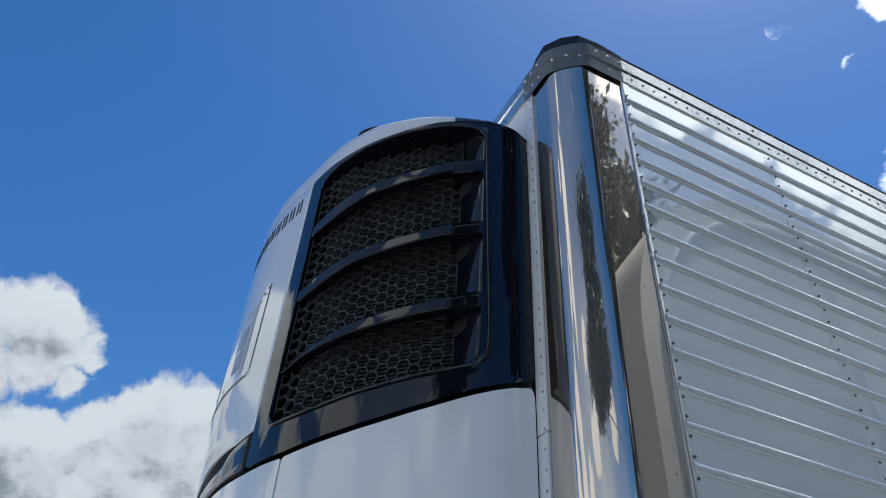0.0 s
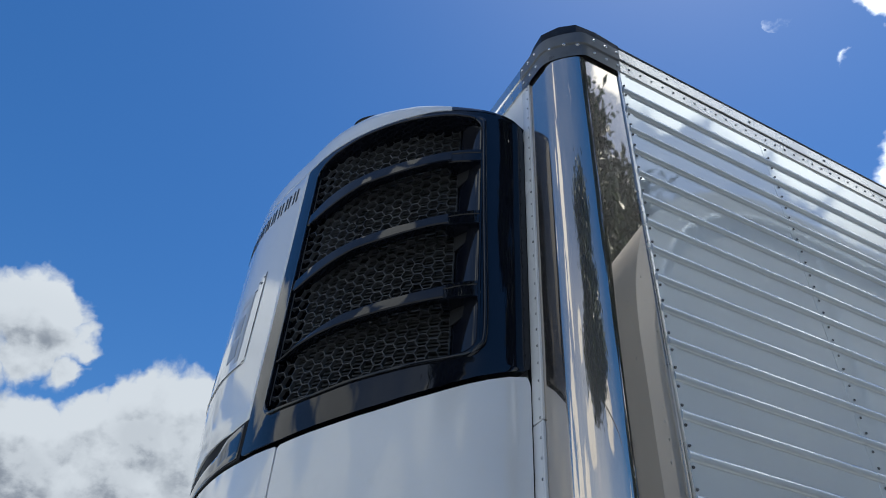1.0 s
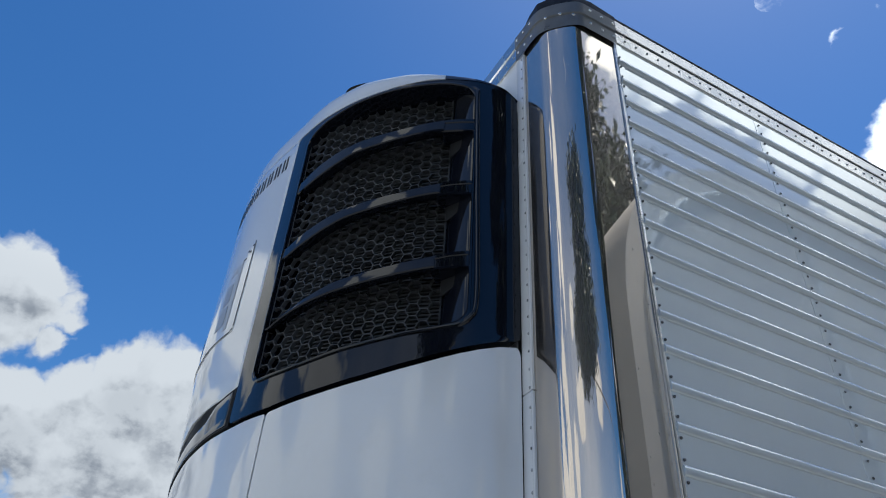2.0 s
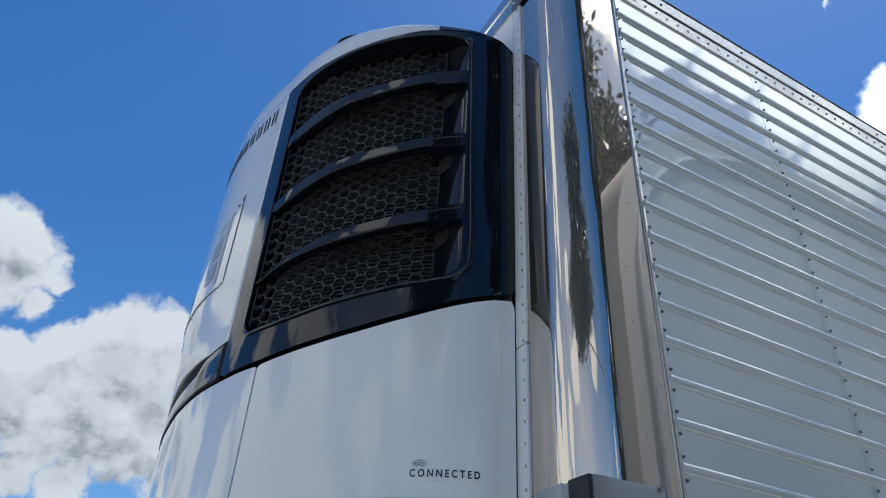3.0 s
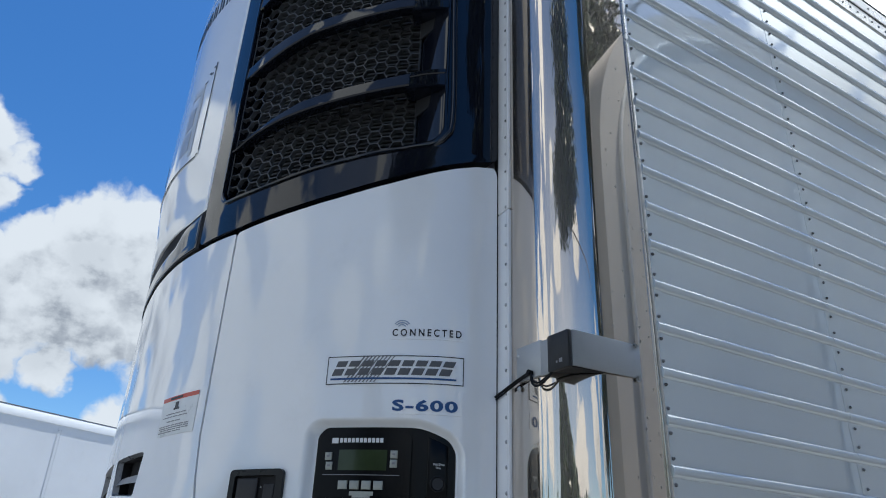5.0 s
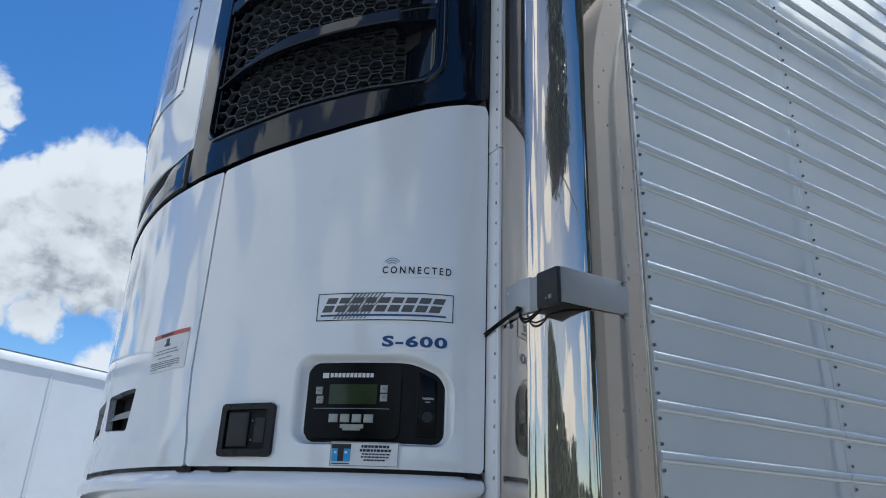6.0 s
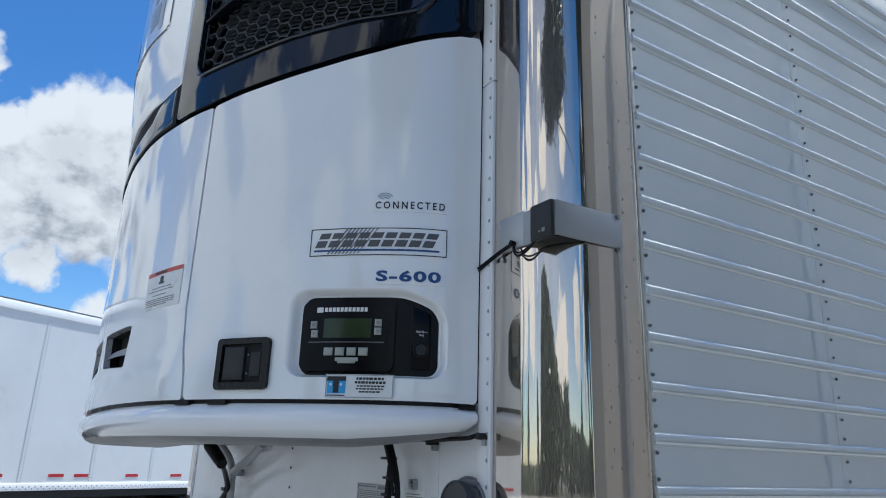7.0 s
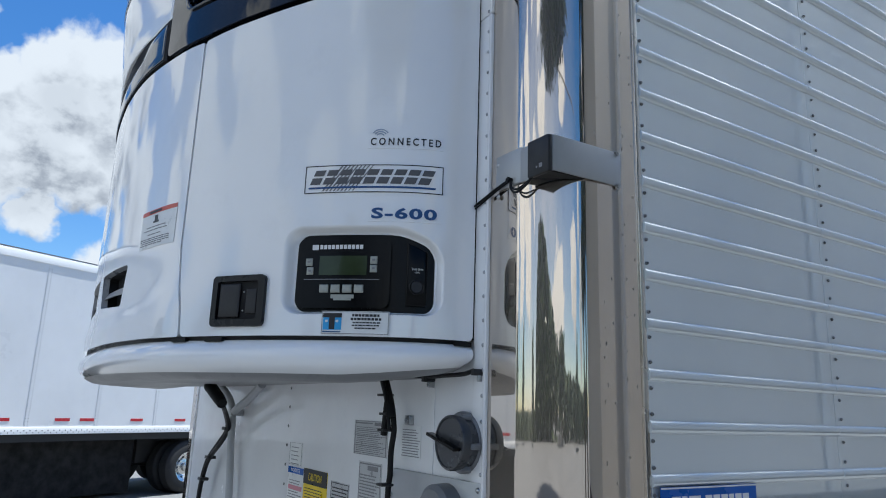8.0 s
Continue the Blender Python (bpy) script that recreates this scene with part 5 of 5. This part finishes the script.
# socket under the plate's edge
bm = tube(bmesh.new(), [(0.985, -0.008, 1.575), (0.985, -0.04, 1.575), (0.985, -0.048, 1.575)], [0.064, 0.062, 0.052], 28)
part("air_socket", bm, "grey", trailer, "grey round connector housing")


def document_tube():
    """A round document holder with a twist cap, let into the front wall."""
    ob = thing("document_holder", (1.0, 0, 1.72), "round grey plastic document holder with a twist handle", "document holder")
    cx, cz = 1.049, 1.723
    bm = bmesh.new()
    # flange
    prof = [(0.066, -0.002), (0.066, -0.009), (0.063, -0.012), (0.050, -0.013), (0.050, -0.002)]
    n = 48
    rows = [[bm.verts.new((cx - 0.014 + q * math.cos(2 * math.pi * k / n), h, cz + 0.94 * q * math.sin(2 * math.pi * k / n))) for q, h in prof] for k in range(n)]
    for k in range(n):
        for j in range(len(prof) - 1):
            bm.faces.new((rows[k][j], rows[k][j + 1], rows[(k + 1) % n][j + 1], rows[(k + 1) % n][j]))
    bm.faces.new([r[-1] for r in rows])
    part("flange", bm, "grey", ob)
    bm = bmesh.new()
    prof = [(0.050, -0.010), (0.050, -0.027), (0.0515, -0.030), (0.0545, -0.031), (0.0545, -0.047), (0.0525, -0.050), (0.049, -0.0505), (0.0475, -0.048), (0.03, -0.047), (0.0, -0.047)]
    rows = [[bm.verts.new((cx + q * math.cos(2 * math.pi * k / n), h, cz + q * math.sin(2 * math.pi * k / n))) for q, h in prof[:-1]] for k in range(n)]
    for k in range(n):
        for j in range(len(prof) - 2):
            bm.faces.new((rows[k][j], rows[k][j + 1], rows[(k + 1) % n][j + 1], rows[(k + 1) % n][j]))
    bm.faces.new([r[-1] for r in rows])
    cap = part("twist_cap", bm, "capgrey", ob, "dark grey ribbed cap")
    bm = box(bmesh.new(), -0.062, 0.046, -0.018, 0.0, -0.0035, 0.0035, 0.002, pose(cx, -0.050, cz, 0, 14, 0))
    part("handle", bm, "dgrey", cap)
    for a in (20, 95, 160, 270):
        a = radians(a)
        bm = box(bmesh.new(), -0.006, 0.006, -0.034, -0.010, 0.045, 0.058, 0.002, pose(cx, 0, cz) @ Matrix.Rotation(a, 4, "Y"))
        part("lug", bm, "grey", ob)
    bm = bmesh.new()
    for a in (5, 130, 250):
        a = radians(a)
        rivet(bm, (cx - 0.014 + 0.059 * math.cos(a), -0.0115, cz + 0.94 * 0.059 * math.sin(a)), (0, -1, 0), 0.0045, 0.003)
    part("screws", bm, "rivet", ob, kind="stuff")


document_tube()


def hoses():
    ob = thing("drain_hose", (0.80, -0.04, 1.4), "black drain hose hanging under the refrigeration unit", "hose")
    bm = tube(bmesh.new(), smooth_line([(0.742, -0.050, 1.880), (0.752, -0.050, 1.866), (0.776, -0.050, 1.829), (0.794, -0.050, 1.796), (0.805, -0.050, 1.765)], 4), [0.0125, 0.0122] + [0.0112] * 14 + [0.0105], 14)
    part("sleeve", bm, "rubber", ob)
    bm = tube(bmesh.new(), smooth_line([(0.800, -0.045, 1.785), (0.8085, -0.045, 1.753), (0.811, -0.045, 1.733), (0.802, -0.045, 1.689), (0.802, -0.045, 1.640), (0.796, -0.045, 1.590), (0.79, -0.04, 1.40), (0.78, -0.04, 1.16)], 5), 0.0068, 12)
    part("hose_run", bm, "rubber", ob)
    bm = tube(bmesh.new(), smooth_line([(0.794, -0.056, 1.80), (0.793, -0.058, 1.765), (0.784, -0.056, 1.726)], 5), 0.0085, 10)
    part("hose_end", bm, "rubber", ob)
    bm = tube(bmesh.new(), smooth_line([(0.768, -0.062, 1.868), (0.790, -0.060, 1.82), (0.803, -0.058, 1.77), (0.809, -0.055, 1.735)], 5), 0.0042, 8)
    part("wire", bm, "rubber", ob)
    for z, x in ((1.816, 0.778), (1.773, 0.792), (1.7365, 0.788), (1.617, 0.796)):
        bm = box(bmesh.new(), x - 0.020, x + 0.010, -0.066, -0.036, z - 0.003, z + 0.003, 0.0015)
        part("cable_tie", bm, "matt", ob)
    bm = box(bmesh.new(), 0.806, 0.828, -0.016, -0.002, 1.750, 1.772, 0.002)
    rivet(bm, (0.817, -0.016, 1.761), (0, -1, 0), 0.006, 0.005)
    part("clip", bm, "rivet", ob)

    ob = thing("wiring_loom", (0.95, -0.02, 1.85), "black wiring loom clipped along the underside of the unit", "cable")
    bm = tube(bmesh.new(), smooth_line([(0.785, -0.06, 1.868), (0.82, -0.05, 1.866), (0.865, -0.035, 1.862), (0.912, -0.025, 1.8565), (0.994, -0.025, 1.858), (1.050, -0.025, 1.859), (1.074, -0.026, 1.861), (1.092, -0.022, 1.866)], 6), 0.0048, 10)
    part("loom_run", bm, "rubber", ob)
    for x, y, z in ((0.908, -0.020, 1.852), (1.094, -0.016, 1.862)):
        bm = box(bmesh.new(), x - 0.006, x + 0.006, y - 0.012, -0.002, z - 0.006, z + 0.007, 0.002)
        part("clip", bm, "matt", ob)
        bm = box(bmesh.new(), x - 0.002, x + 0.005, y - 0.000, -0.002, z - 0.018, z - 0.004, 0.0015)
        part("clip_bolt", bm, "rivet", ob)
    ob = thing("power_cable", (-0.6, -0.1, 1.4), "pair of black power cables hanging from the unit", "cable")
    bm = tube(bmesh.new(), [(-0.375, -0.165, 1.845), (-0.29, -0.15, 1.80), (-0.26, -0.145, 1.782)], [0.022, 0.021, 0.018], 12)
    part("boot", bm, "rubber", ob)
    for d in (0.0, 0.03):
        bm = tube(bmesh.new(), smooth_line([(-0.27, -0.148, 1.79), (-0.41 - d * 0.3, -0.085, 1.745), (-0.486 - d * 0.5, -0.05, 1.69), (-0.565 - d, -0.05, 1.635), (-0.702 - d * 0.7, -0.05, 1.569), (-0.765 - d * 0.5, -0.05, 1.509), (-0.811 - d * 0.3, -0.05, 1.405), (-0.84, -0.05, 1.18)], 6), 0.0080, 10)
        part("cable_run", bm, "rubber", ob)
    for x, z in ((-0.50, 1.69), (-0.705, 1.57), (-0.78, 1.48)):
        bm = box(bmesh.new(), x - 0.030, x + 0.016, -0.064, -0.03, z - 0.006, z + 0.006, 0.002)
        part("cable_tie", bm, "matt", ob)
    ob = thing("drain_pipe", (-0.48, -0.04, 1.3), "grey rigid pipe with a bent top, clamped on the front wall", "pipe")
    bm = tube(bmesh.new(), smooth_line([(-0.665, -0.045, 1.852), (-0.56, -0.040, 1.810), (-0.503, -0.037, 1.765), (-0.494, -0.036, 1.72), (-0.488, -0.036, 1.66), (-0.478, -0.036, 1.606), (-0.445, -0.036, 1.447), (-0.42, -0.036, 1.16)], 6), 0.0135, 12)
    part("pipe_run", bm, "pipe", ob)
    bm = tube(bmesh.new(), smooth_line([(-0.150, -0.045, 1.852), (-0.30, -0.042, 1.800), (-0.42, -0.038, 1.770), (-0.485, -0.036, 1.752)], 5), 0.015, 10)
    part("strut", bm, "pipe", ob)
    bm = box(bmesh.new(), -0.522, -0.468, -0.052, -0.002, 1.738, 1.762, 0.003)
    part("clamp", bm, "plate", ob)


hoses()


def sensor_box():
    """A sensor module on a square steel bracket round the corner post, with its cable."""
    ob = thing("sensor_module", (1.3, 0.0, 2.25), "black sensor module on a folded steel bracket across the polished corner", "sensor")
    z0, z1 = 2.242, 2.314
    bm = bmesh.new()
    box(bm, XR - 0.001, XR + 0.0035, -0.004, 0.186, z0, z1, 0.0010)
    for v in bm.verts:      # the strap bends out and sags a little towards the corner
        u = (0.186 - v.co.y) / 0.190
        v.co.x += 0.0095 * u
        v.co.z -= 0.007 * u
    box(bm, XR - 0.085, XR + 0.0125, -0.0060, -0.002, z0 - 0.008, z1 - 0.008, 0.0010)
    box(bm, 1.135, XR - 0.083, -0.0060, -0.0005, z0 - 0.006, z1 - 0.004, 0.0010)
    part("bracket", bm, "plate", ob, "satin steel strap bracket")
    bm = box(bmesh.new(), XR - 0.050, XR + 0.0130, -0.0170, -0.0065, z0 - 0.011, z1 - 0.008, 0.003)
    house = part("housing", bm, "matt", ob, "black square housing")
    bm = bmesh.new()
    box(bm, XR - 0.014, XR - 0.005, -0.0178, -0.0168, z0 + 0.002, z0 + 0.010)
    box(bm, XR - 0.023, XR - 0.019, -0.0178, -0.0168, z0 + 0.003, z0 + 0.007)
    part("maker_mark", bm, "greyink", house)
    bm = bmesh.new()
    vs = [bm.verts.new(p) for p in ((XR - 0.050, -0.007, z0 - 0.010), (XR + 0.010, -0.007, z0 - 0.010), (XR + 0.003, 0.085, z0 - 0.004), (XR - 0.03, 0.03, z0 - 0.006))]
    up = [bm.verts.new(v.co + Vector((0, 0, 0.003))) for v in vs]
    for a in range(4):
        bm.faces.new((vs[a], vs[(a + 1) % 4], up[(a + 1) % 4], up[a]))
    bm.faces.new(vs), bm.faces.new(up)
    part("underside", bm, "void", ob)
    for y, z in ((0.173, 2.313), (0.175, 2.245)):
        bm = tube(bmesh.new(), [(XR + 0.003, y, z - 0.004), (XR + 0.0045, y, z - 0.004)], 0.0072, 16)
        tube(bm, [(XR + 0.004, y, z - 0.004), (XR + 0.0085, y, z - 0.004)], 0.0042, 6)
        part("bolt", bm, "rivet", ob, "hexagon bolt with washer")
    for x, z in ((1.140, 2.292), (1.142, 2.222)):
        bm = rivet(bmesh.new(), (x, -0.004, z), (0, -1, 0), 0.006, 0.004, 10)
        part("screw", bm, "rivet", ob)
    cable = smooth_line([(1.066, -0.012, 2.218), (1.105, -0.011, 2.229), (1.150, -0.010, 2.241), (1.186, -0.010, 2.246), (1.193, -0.013, 2.229), (1.208, -0.016, 2.214), (1.228, -0.017, 2.213), (1.249, -0.014, 2.224), (1.260, -0.012, 2.236)], 6)
    part("cable", tube(bmesh.new(), cable, 0.0026, 8), "rubber", ob)
    cable = smooth_line([(1.066, -0.010, 2.213), (1.110, -0.009, 2.226), (1.182, -0.010, 2.243), (1.197, -0.012, 2.227), (1.218, -0.014, 2.219), (1.250, -0.013, 2.228), (1.270, -0.012, 2.236)], 6)
    part("cable", tube(bmesh.new(), cable, 0.0020, 8), "rubber", ob)
    bm = tube(bmesh.new(), [(1.186, -0.005, 2.246), (1.186, -0.016, 2.247)], 0.0058, 12)
    part("cable_clip", bm, "dgrey", ob)


sensor_box()

# blue maker's plate on the ribbed side: plain shapes only
bm = box(bmesh.new(), XR + 0.0097, XR + 0.0112, 0.262, 0.560, 1.45, 1.656)
sign = part("maker_plate", bm, "sign", trailer, "blue maker's plate with white shapes on the ribbed side")
bm = box(bmesh.new(), XR + 0.0112, XR + 0.0118, 0.263, 0.559, 1.6520, 1.6550)
part("plate_edge", bm, "whiteink", sign)
for y0, y1 in ((0.305, 0.330), (0.335, 0.350), (0.355, 0.390), (0.405, 0.425), (0.430, 0.450), (0.455, 0.475), (0.480, 0.495), (0.500, 0.520), (0.525, 0.545)):
    bm = box(bmesh.new(), XR + 0.0112, XR + 0.0118, y0 - 0.012, y1 - 0.012, 1.598, 1.638)
    part("plate_shape", bm, "whiteink", sign)

# ---------------------------------------------------------------- other trailers in the yard


def plain_trailer(name, label, length, width, seams=1.2556, group=""):
    """A white panel van trailer, its length along y from 0, its near side at x = 0, its body towards -x."""
    ob = thing(name, (0, 0, 0), label, "trailer", group)
    bm = box(bmesh.new(), -width, 0, 0, length, 1.20, 4.02)
    part("box_body", bm, "farwhite", ob)
    bm = bmesh.new()
    extrude(bm, [(-0.02, 3.96), (0.012, 3.96), (0.012, 4.08), (0.0, 4.11), (-0.08, 4.115)], 0, length, "y")
    part("top_rail", bm, "farwhite", ob, "pale roof rail with a dark top edge")
    bm = box(bmesh.new(), -0.06, 0.006, 0, length, 4.113, 4.125)
    part("roof_edge", bm, "greyink", ob)
    bm = box(bmesh.new(), -width, -0.03, 0.0, length, 4.02, 4.112)
    part("roof", bm, "farwhite", ob)
    bm = extrude(bmesh.new(), [(-0.02, 1.185), (0.016, 1.185), (0.016, 1.27), (0.008, 1.30), (-0.02, 1.30)], 0, length, "y")
    rail = part("bottom_rail", bm, "farwhite", ob, "white riveted bottom rail")
    bm = bmesh.new()
    y = 0.1
    while y < length:
        rivet(bm, (0.016, y, 1.245), (1, 0, 0), 0.012, 0.005, 6)
        rivet(bm, (0.016, y + 0.05, 1.212), (1, 0, 0), 0.009, 0.005, 6)
        y += 0.102
    part("rivets", bm, "grey", rail, kind="stuff")
    y = 0.11
    while y < length:
        strip = part("joint_strip", box(bmesh.new(), -0.01, 0.0025, y - 0.035, y + 0.035, 1.30, 3.96), "farwhite", ob)
        bm = bmesh.new()
        for k in range(50):
            for dy in (-0.024, 0.024):
                rivet(bm, (0.0025, y + dy, 1.33 + 0.052 * k), (1, 0, 0), 0.0075, 0.003, 6)
        part("rivets", bm, "grey", strip, kind="stuff")
        y += seams
    y = 0.22
    k = 0
    while y < length - 0.4:
        bm = box(bmesh.new(), 0.0, 0.004, y, y + 0.27, 1.39, 1.44)
        part("reflective_tape", bm, "tape", ob)
        y += 0.46 if k % 4 == 2 else 1.03
        k += 1
    bm = box(bmesh.new(), -width + 0.05, -0.05, 0.05, length - 0.05, 1.06, 1.2)
    part("underbody", bm, "under", ob)
    return ob


# the far one: its side runs along azimuth -30 degrees
far = plain_trailer("box_trailer", "white box trailer with red reflective tape, parked across the yard", 16.0, 2.6)
running_gear(far, -2.6, 0.0, (12.36, 13.66), None)
# added near-black block, standing in for the shade under the floor
part("tool_locker", box(bmesh.new(), -1.9, -0.6, 0.6, 11.5, 0.06, 1.12), "void", far, "added black block that darkens the space under the floor")

far.matrix_basis = pose(-10.58 + 0.5 * 8.0, -1.04 - 0.866 * 8.0, 0, 0, 0, 30)
bm = bmesh.new()
loop = [(-0.9, 1.50), (0.08, 1.60), (0.27, 1.76), (0.30, 1.90), (0.15, 1.99), (0.0, 1.95), (-0.9, 1.80)]
extrude(bm, [(8.41 + a, b) for a, b in loop], 0.004, 0.05, "x")
o = part("side_fairing", bm, "joint", far, "folded grey plastic flap")
# the pale building alongside, seen in the polished metal
shed = thing("warehouse", (5.5, 20, 0), "pale metal-clad warehouse with a rounded end and a dark base", "building")
X0, Y0, ZT, RAD = 4.2, 2.85, 8.15, 2.8
outline = [(Y0, 1.15)] + [(Y0 + RAD - RAD * math.cos(math.pi / 2 * k / 14), ZT - RAD + RAD * math.sin(math.pi / 2 * k / 14)) for k in range(15)] + [(38.0, ZT), (38.0, 1.15)]
part("wall", extrude(bmesh.new(), outline, X0, X0 + 3.0, "x"), "cladding", shed)
part("plinth", box(bmesh.new(), X0 + 0.05, X0 + 2.95, Y0 + 0.05, 37.9, 0, 1.15), "under", shed)
inner = [(Y0 + 0.35, 1.15)] + [(Y0 + RAD - (RAD - 0.35) * math.cos(math.pi / 2 * k / 14), ZT - RAD + (RAD - 0.35) * math.sin(math.pi / 2 * k / 14)) for k in range(15)] + [(37.6, ZT - 0.35)]
part("edge_trim", tube(bmesh.new(), [(X0 - 0.01, y, z) for y, z in inner], 0.03, 6), "joint", shed)
for k in range(12):
    y = Y0 + 3.2 + 2.6 * k
    part("cladding_rib", box(bmesh.new(), X0 - 0.02, X0, y - 0.03, y + 0.03, 1.15, ZT - 0.4), "joint", shed)

# ---------------------------------------------------------------- trees beyond the yard


def tree(x, y, h, spread, seed, leaves=3400, low=2, lean=(0, 0), leaf=0.26):
    """A tree with its crown over (x, y) and its foot off by lean."""
    rnd = random.Random(seed)
    ob = thing("tree", (x + lean[0], y + lean[1], 0), "tall broad-leaved tree with an open dark green crown", "tree", "trees beyond the yard")
    bm = bmesh.new()
    trunk = [(x + lean[0], y + lean[1], -0.1)]
    px, py = x, y
    for k in range(1, 8):
        px += rnd.uniform(-0.15, 0.15)
        py += rnd.uniform(-0.15, 0.15)
        off = min(1.0, max(0.0, (5 - k) / 1.5))
        trunk.append((px + lean[0] * off, py + lean[1] * off, h * 0.85 * k / 7))
    tube(bm, trunk, [(0.30 if low < 4 else 0.05) * (1 - 0.11 * k) * h / 12 for k in range(8)], 9)
    tips = []
    for k in range(16):
        i = rnd.randint(low, 7)
        base = Vector(trunk[i])
        a = rnd.uniform(0, 2 * math.pi)
        ln = spread * rnd.uniform(0.5, 1.0) * (1.15 - 0.55 * i / 7)
        p1 = base + Vector((math.cos(a) * ln * 0.5, math.sin(a) * ln * 0.5, ln * 0.30))
        p2 = base + Vector((math.cos(a) * ln, math.sin(a) * ln, ln * rnd.uniform(0.3, 0.7)))
        tube(bm, [base, p1, p2], [0.09, 0.06, 0.02], 6)
        tips += [p1, p2, (p1 + p2) / 2]
    part("trunk", bm, "bark", ob)
    tips += [Vector(trunk[-1]), Vector(trunk[-2])]
    vs, fs = [], []
    for k in range(leaves):
        c = rnd.choice(tips)
        r = spread * 0.30
        p = c + Vector((rnd.gauss(0, r * 0.55), rnd.gauss(0, r * 0.55), rnd.gauss(0, r * 0.42)))
        q = Euler((rnd.uniform(0, 6.3), rnd.uniform(0, 6.3), rnd.uniform(0, 6.3))).to_matrix()
        w = leaf * rnd.uniform(0.6, 1.4)
        n = len(vs)
        vs += [p + q @ Vector(v) * w for v in ((-1, 0, 0), (0, -0.45, 0.12), (1, 0, 0), (0, 0.45, 0.12))]
        fs.append((n, n + 1, n + 2, n + 3))
    me = bpy.data.meshes.new("crown")
    me.from_pydata([tuple(v) for v in vs], [], fs)
    me.materials.append(M["leaf"])
    o = new("crown", me)
    o.parent = ob
    o.matrix_parent_inverse = Matrix.Translation(-ob.location)


def far_woods():
    """A belt of far trees round the southern side of the yard."""
    rnd = random.Random(21)
    vs, fs = [], []
    for k in range(20000):
        a = radians(rnd.uniform(75, 238)) if k % 3 else rnd.gauss(2.57, 0.08)
        r = rnd.uniform(44, 58)
        top = (3.4 if a < 2.66 else 1.3) + (1.2 if a < 2.66 else 0.3) * noise.noise((a * 4.0, 0.3, 1.0)) + 11.5 * math.exp(-((a - 2.60) / (0.24 if a < 2.60 else 0.05)) ** 2)
        p = Vector((math.sin(a) * r, math.cos(a) * r, rnd.random() ** 0.7 * max(1.5, top)))
        q = Euler((rnd.uniform(0, 6.3), rnd.uniform(0, 6.3), rnd.uniform(0, 6.3))).to_matrix()
        w = rnd.uniform(0.4, 0.8)
        n = len(vs)
        vs += [tuple(p + q @ Vector(v) * w) for v in ((-1, 0, 0), (0, -0.6, 0.2), (1, 0, 0), (0, 0.6, 0.2))]
        fs.append((n, n + 1, n + 2, n + 3))
    me = bpy.data.meshes.new("far_woods")
    me.from_pydata(vs, [], fs)
    me.materials.append(M["leaf"])
    tagged(new("far_woods", me), "dark green belt of far trees beyond the yard", "woods", "", "stuff")


far_woods()
rnd = random.Random(4)
for x, y, h, sp in ((9.4, 7.4, 13.2, 2.4), (9.3, 6.1, 15.8, 2.2), (8.7, 4.95, 20.0, 2.4), (8.6, 2.4, 16.5, 2.0), (8.2, 0.9, 13.5, 1.7), (9.3, -9.0, 14.6, 2.5), (31.0, -26.0, 6.0, 2.2), (34.0, -15.0, 5.5, 2.4),
                    (13.0, -36.0, 6.0, 2.6), (-8.0, -38.0, 6.5, 2.8), (-22.0, -30.0, 7.0, 3.0)):
    near = x < 9.5 and y > -10
    tree(x, y, h, sp, rnd.randint(1, 999), 30000 if near else 3400, 5 if y == -9.0 else 2, (5.5, 7.5) if y == -9.0 else (0, 0), 0.125 if near else 0.26)
